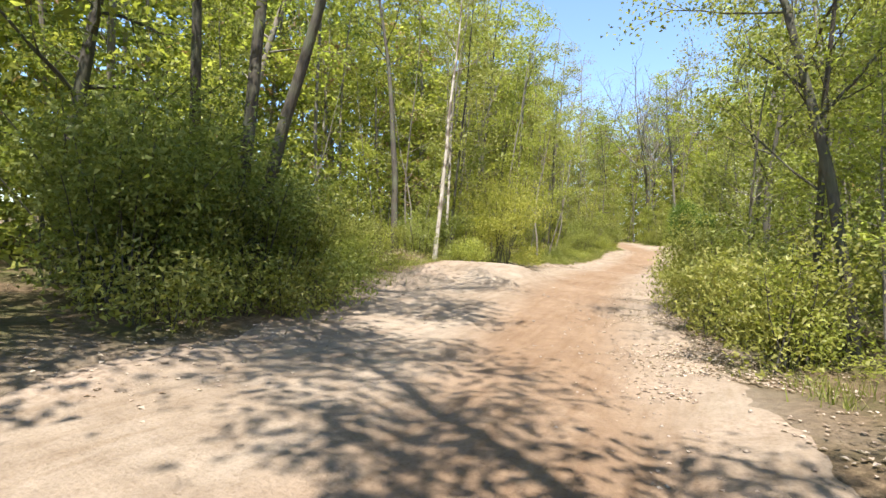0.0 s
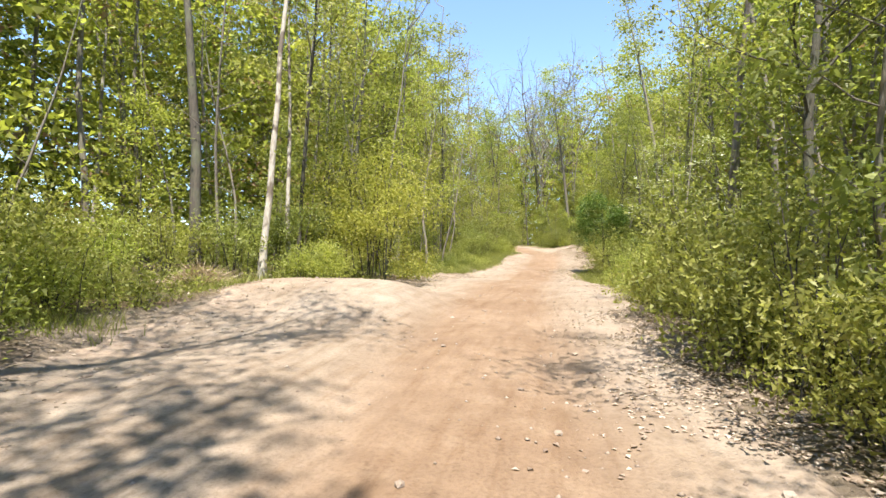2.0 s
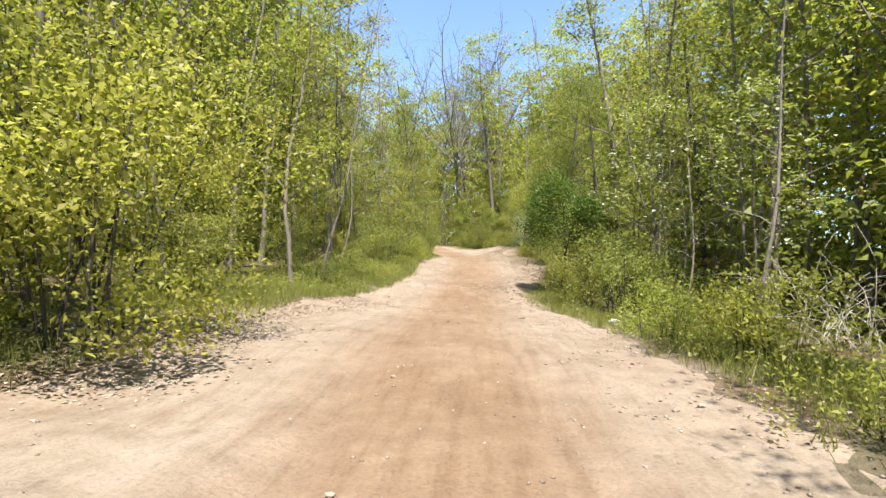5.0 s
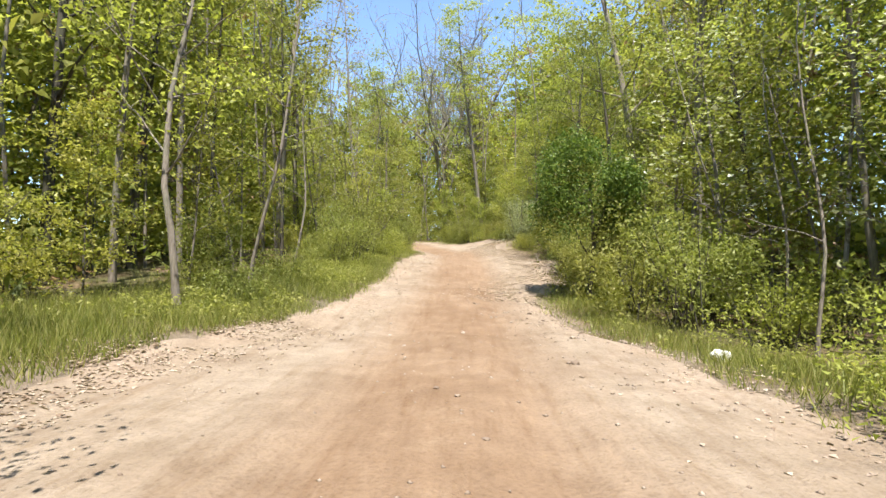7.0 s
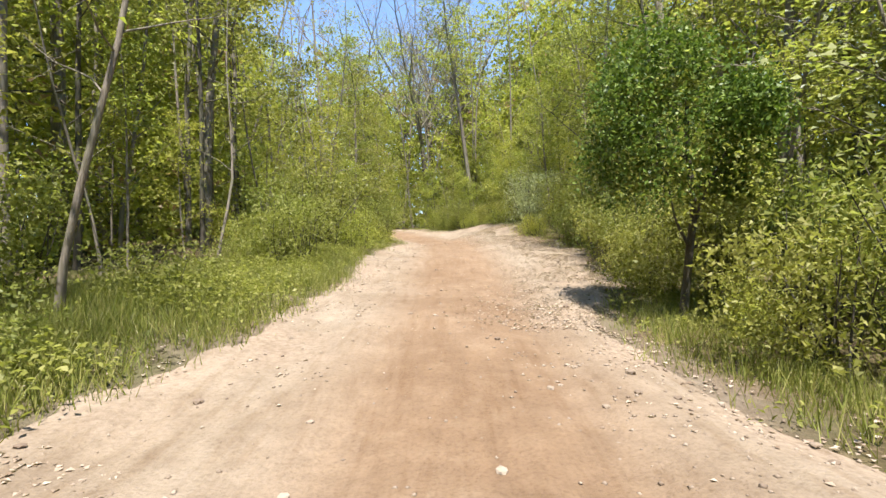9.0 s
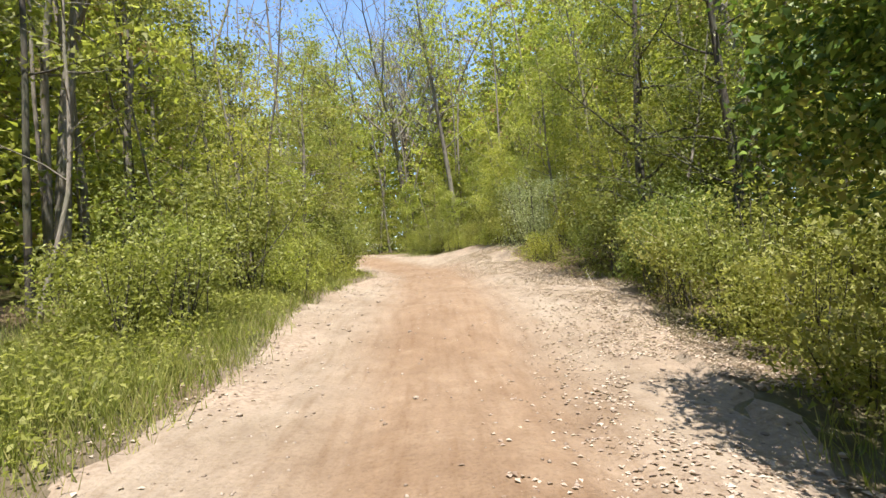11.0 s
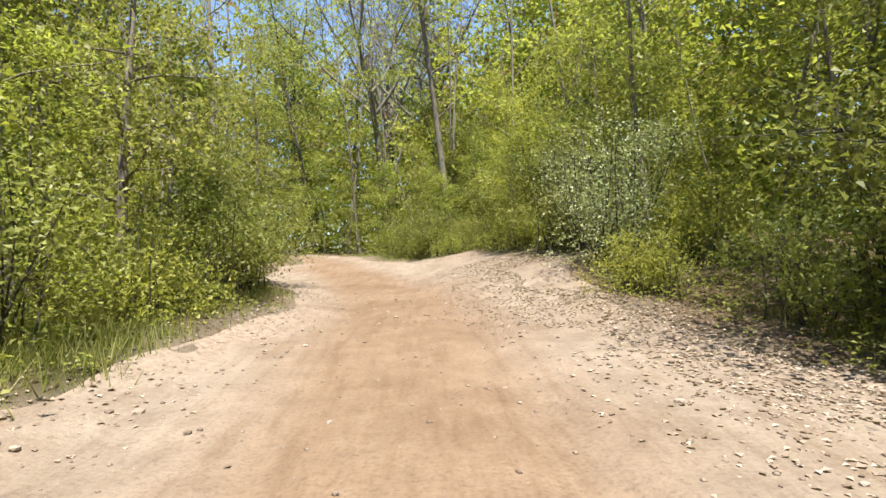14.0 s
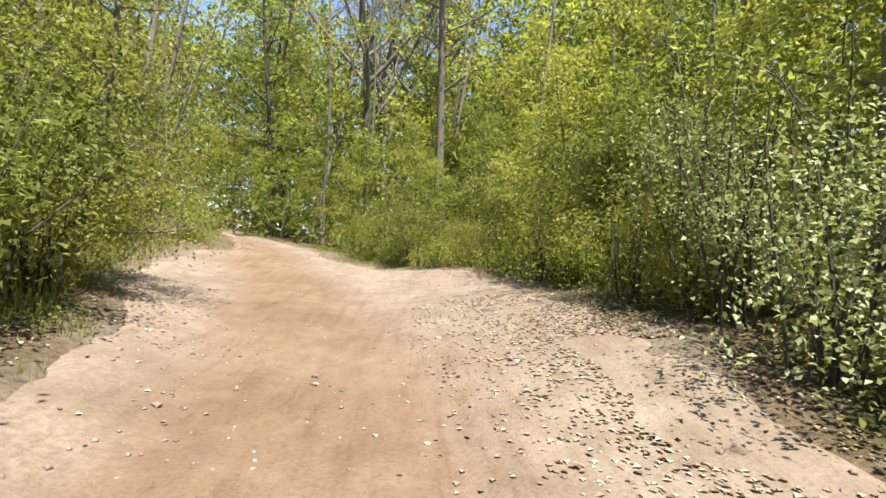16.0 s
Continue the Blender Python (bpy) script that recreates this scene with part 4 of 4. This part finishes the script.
jug = tagged(new("jug"), "white plastic jug lying on its side by the road", "jug")
part("body", lathe([(0.02, 0), (0.07, 0.004), (0.076, 0.015), (0.076, 0.15), (0.068, 0.175), (0.035, 0.215), (0.021, 0.228), (0.021, 0.245)], 28, 0.45), PLASTIC, jug)
part("handle", bent_bar([(0.05, 0, 0.2), (0.085, 0, 0.195), (0.1, 0, 0.17), (0.1, 0, 0.12), (0.09, 0, 0.1), (0.07, 0, 0.095)], 0.011), PLASTIC, jug)
part("cap", lathe([(0.022, 0.238), (0.024, 0.24), (0.024, 0.258), (0.02, 0.261)]), PLASTIC, jug)
jug.matrix_basis = pose(2.25, 23.8, ground(2.25, 23.8) + 0.07, 0, 80, 195)

mound = tagged(new("grass_mound"), "low mound of dry straw-coloured grass by the road", "grass mound")
heap = [(-0.0 + rng.normal() * 0.22, rng.normal() * 0.22) for _ in range(900)]
hb = np.array([(x, y, 0.34 * math.exp(-(x * x + y * y) / 0.1) - 0.03) for x, y in heap])
tipv = np.stack([hb[:, 0] * 1.5, hb[:, 1] * 1.5, rng.uniform(0.05, 0.2, 900)], 1) + rng.normal(size=(900, 3)) * 0.08
sd = rng.normal(size=(900, 3)) * 0.006
mesh_object("straw", np.stack([hb - sd, hb + sd, hb + tipv], 1).reshape(-1, 3), np.arange(2700).reshape(900, 3), STRAW, mound)
part("earth", lathe([(0.45, -0.08), (0.36, 0.1), (0.24, 0.24), (0.1, 0.32), (0.02, 0.34)], 14), FLOOR, mound)
mound.matrix_basis = place(-6.4, 12.05, 0, 1.0)

rock = tagged(new("rock", pebble_mesh(31, 0.2, "rock")), "pale weathered rock lying among the bushes", "rock")
rock.matrix_basis = pose(5.6, 21.9, ground(5.6, 21.9) + 0.06, 0, 0, 40)

canes = tagged(new("dead_canes"), "tangle of dry bleached vine canes leaning over bushes", "dead canes", kind="stuff")
cane = []
for _ in range(46):
    p = (rng.normal() * 0.35, rng.normal() * 0.4, -0.1)
    cane.append(tube(bend_line(rng, p, (rng.normal() * 0.5, rng.normal() * 0.4, 1.3), rng.uniform(1.0, 2.3), 7, 0.2, -0.16), np.linspace(0.008, 0.003, 8), 3))
mesh_object("cane", *joined(cane), DEAD_WOOD, canes)
canes.matrix_basis = place(4.9, 20.8, 0, 1.1)


def dead_branch(label, seed, length, radius, m):
    r = np.random.default_rng(seed)
    ob = tagged(new("dead_branch"), label, "dead branch")
    main = bend_line(r, (0, 0, 0), (1, 0, 0.05), length, 7, 0.14, 0.0)
    mesh_object("stick", *tube(main, np.linspace(radius, radius * 0.35, 8), 6), DEAD_WOOD, ob, smooth=True)
    for q in (2, 4, 5):
        way = r.normal(size=3)
        mesh_object("side_twig", *tube(bend_line(r, main[q], way / np.linalg.norm(way) + np.array([0.8, 0, 0]), length * 0.3, 4, 0.2, 0), np.linspace(radius * 0.45, radius * 0.15, 5), 5), DEAD_WOOD, ob, smooth=True)
    ob.matrix_basis = m
    return ob


dead_branch("thin bleached stick leaning in the bushes", 62, 0.6, 0.005, pose(1.75, 36.6, ground(1.75, 36.6) - 0.05, 0, -82, 160))
dead_branch("bleached dead sapling leaning out of the bushes", 66, 1.5, 0.011, pose(2.95, 34.3, ground(2.95, 34.3) + 0.35, 0, -52, 160))
dead_branch("dead branch lying on the leaf litter", 64, 0.9, 0.012, pose(-4.9, 19.0, ground(-4.9, 19.0) + 0.03, 0, -2, 30))

# ---- stones on the road ----
stone_meshes = [pebble_mesh(s, r) for s, r in ((1, 0.024), (2, 0.03), (3, 0.036), (4, 0.042), (5, 0.05), (6, 0.032))]
stone_xy = band(170, 4, 48, -1.3, 0.4) + band(70, 24, 40, -1.2, 0.3, (1,)) + [(float(np.interp(y, TRACK_Y, TRACK_X)) + rng.normal() * 0.9, y) for y in rng.uniform(6, 46, 50)]
for x, y in stone_xy:
    s = new("stone", stone_meshes[int(rng.integers(0, 6))])
    s.parent = road
    k = rng.uniform(0.6, 1.1)
    s.matrix_basis = Matrix.Translation((x, y, ground(x, y) + 0.02 * k)) @ Matrix.Rotation(rng.uniform(0, 6.28), 4, 'Z') @ Matrix.Scale(k, 4)
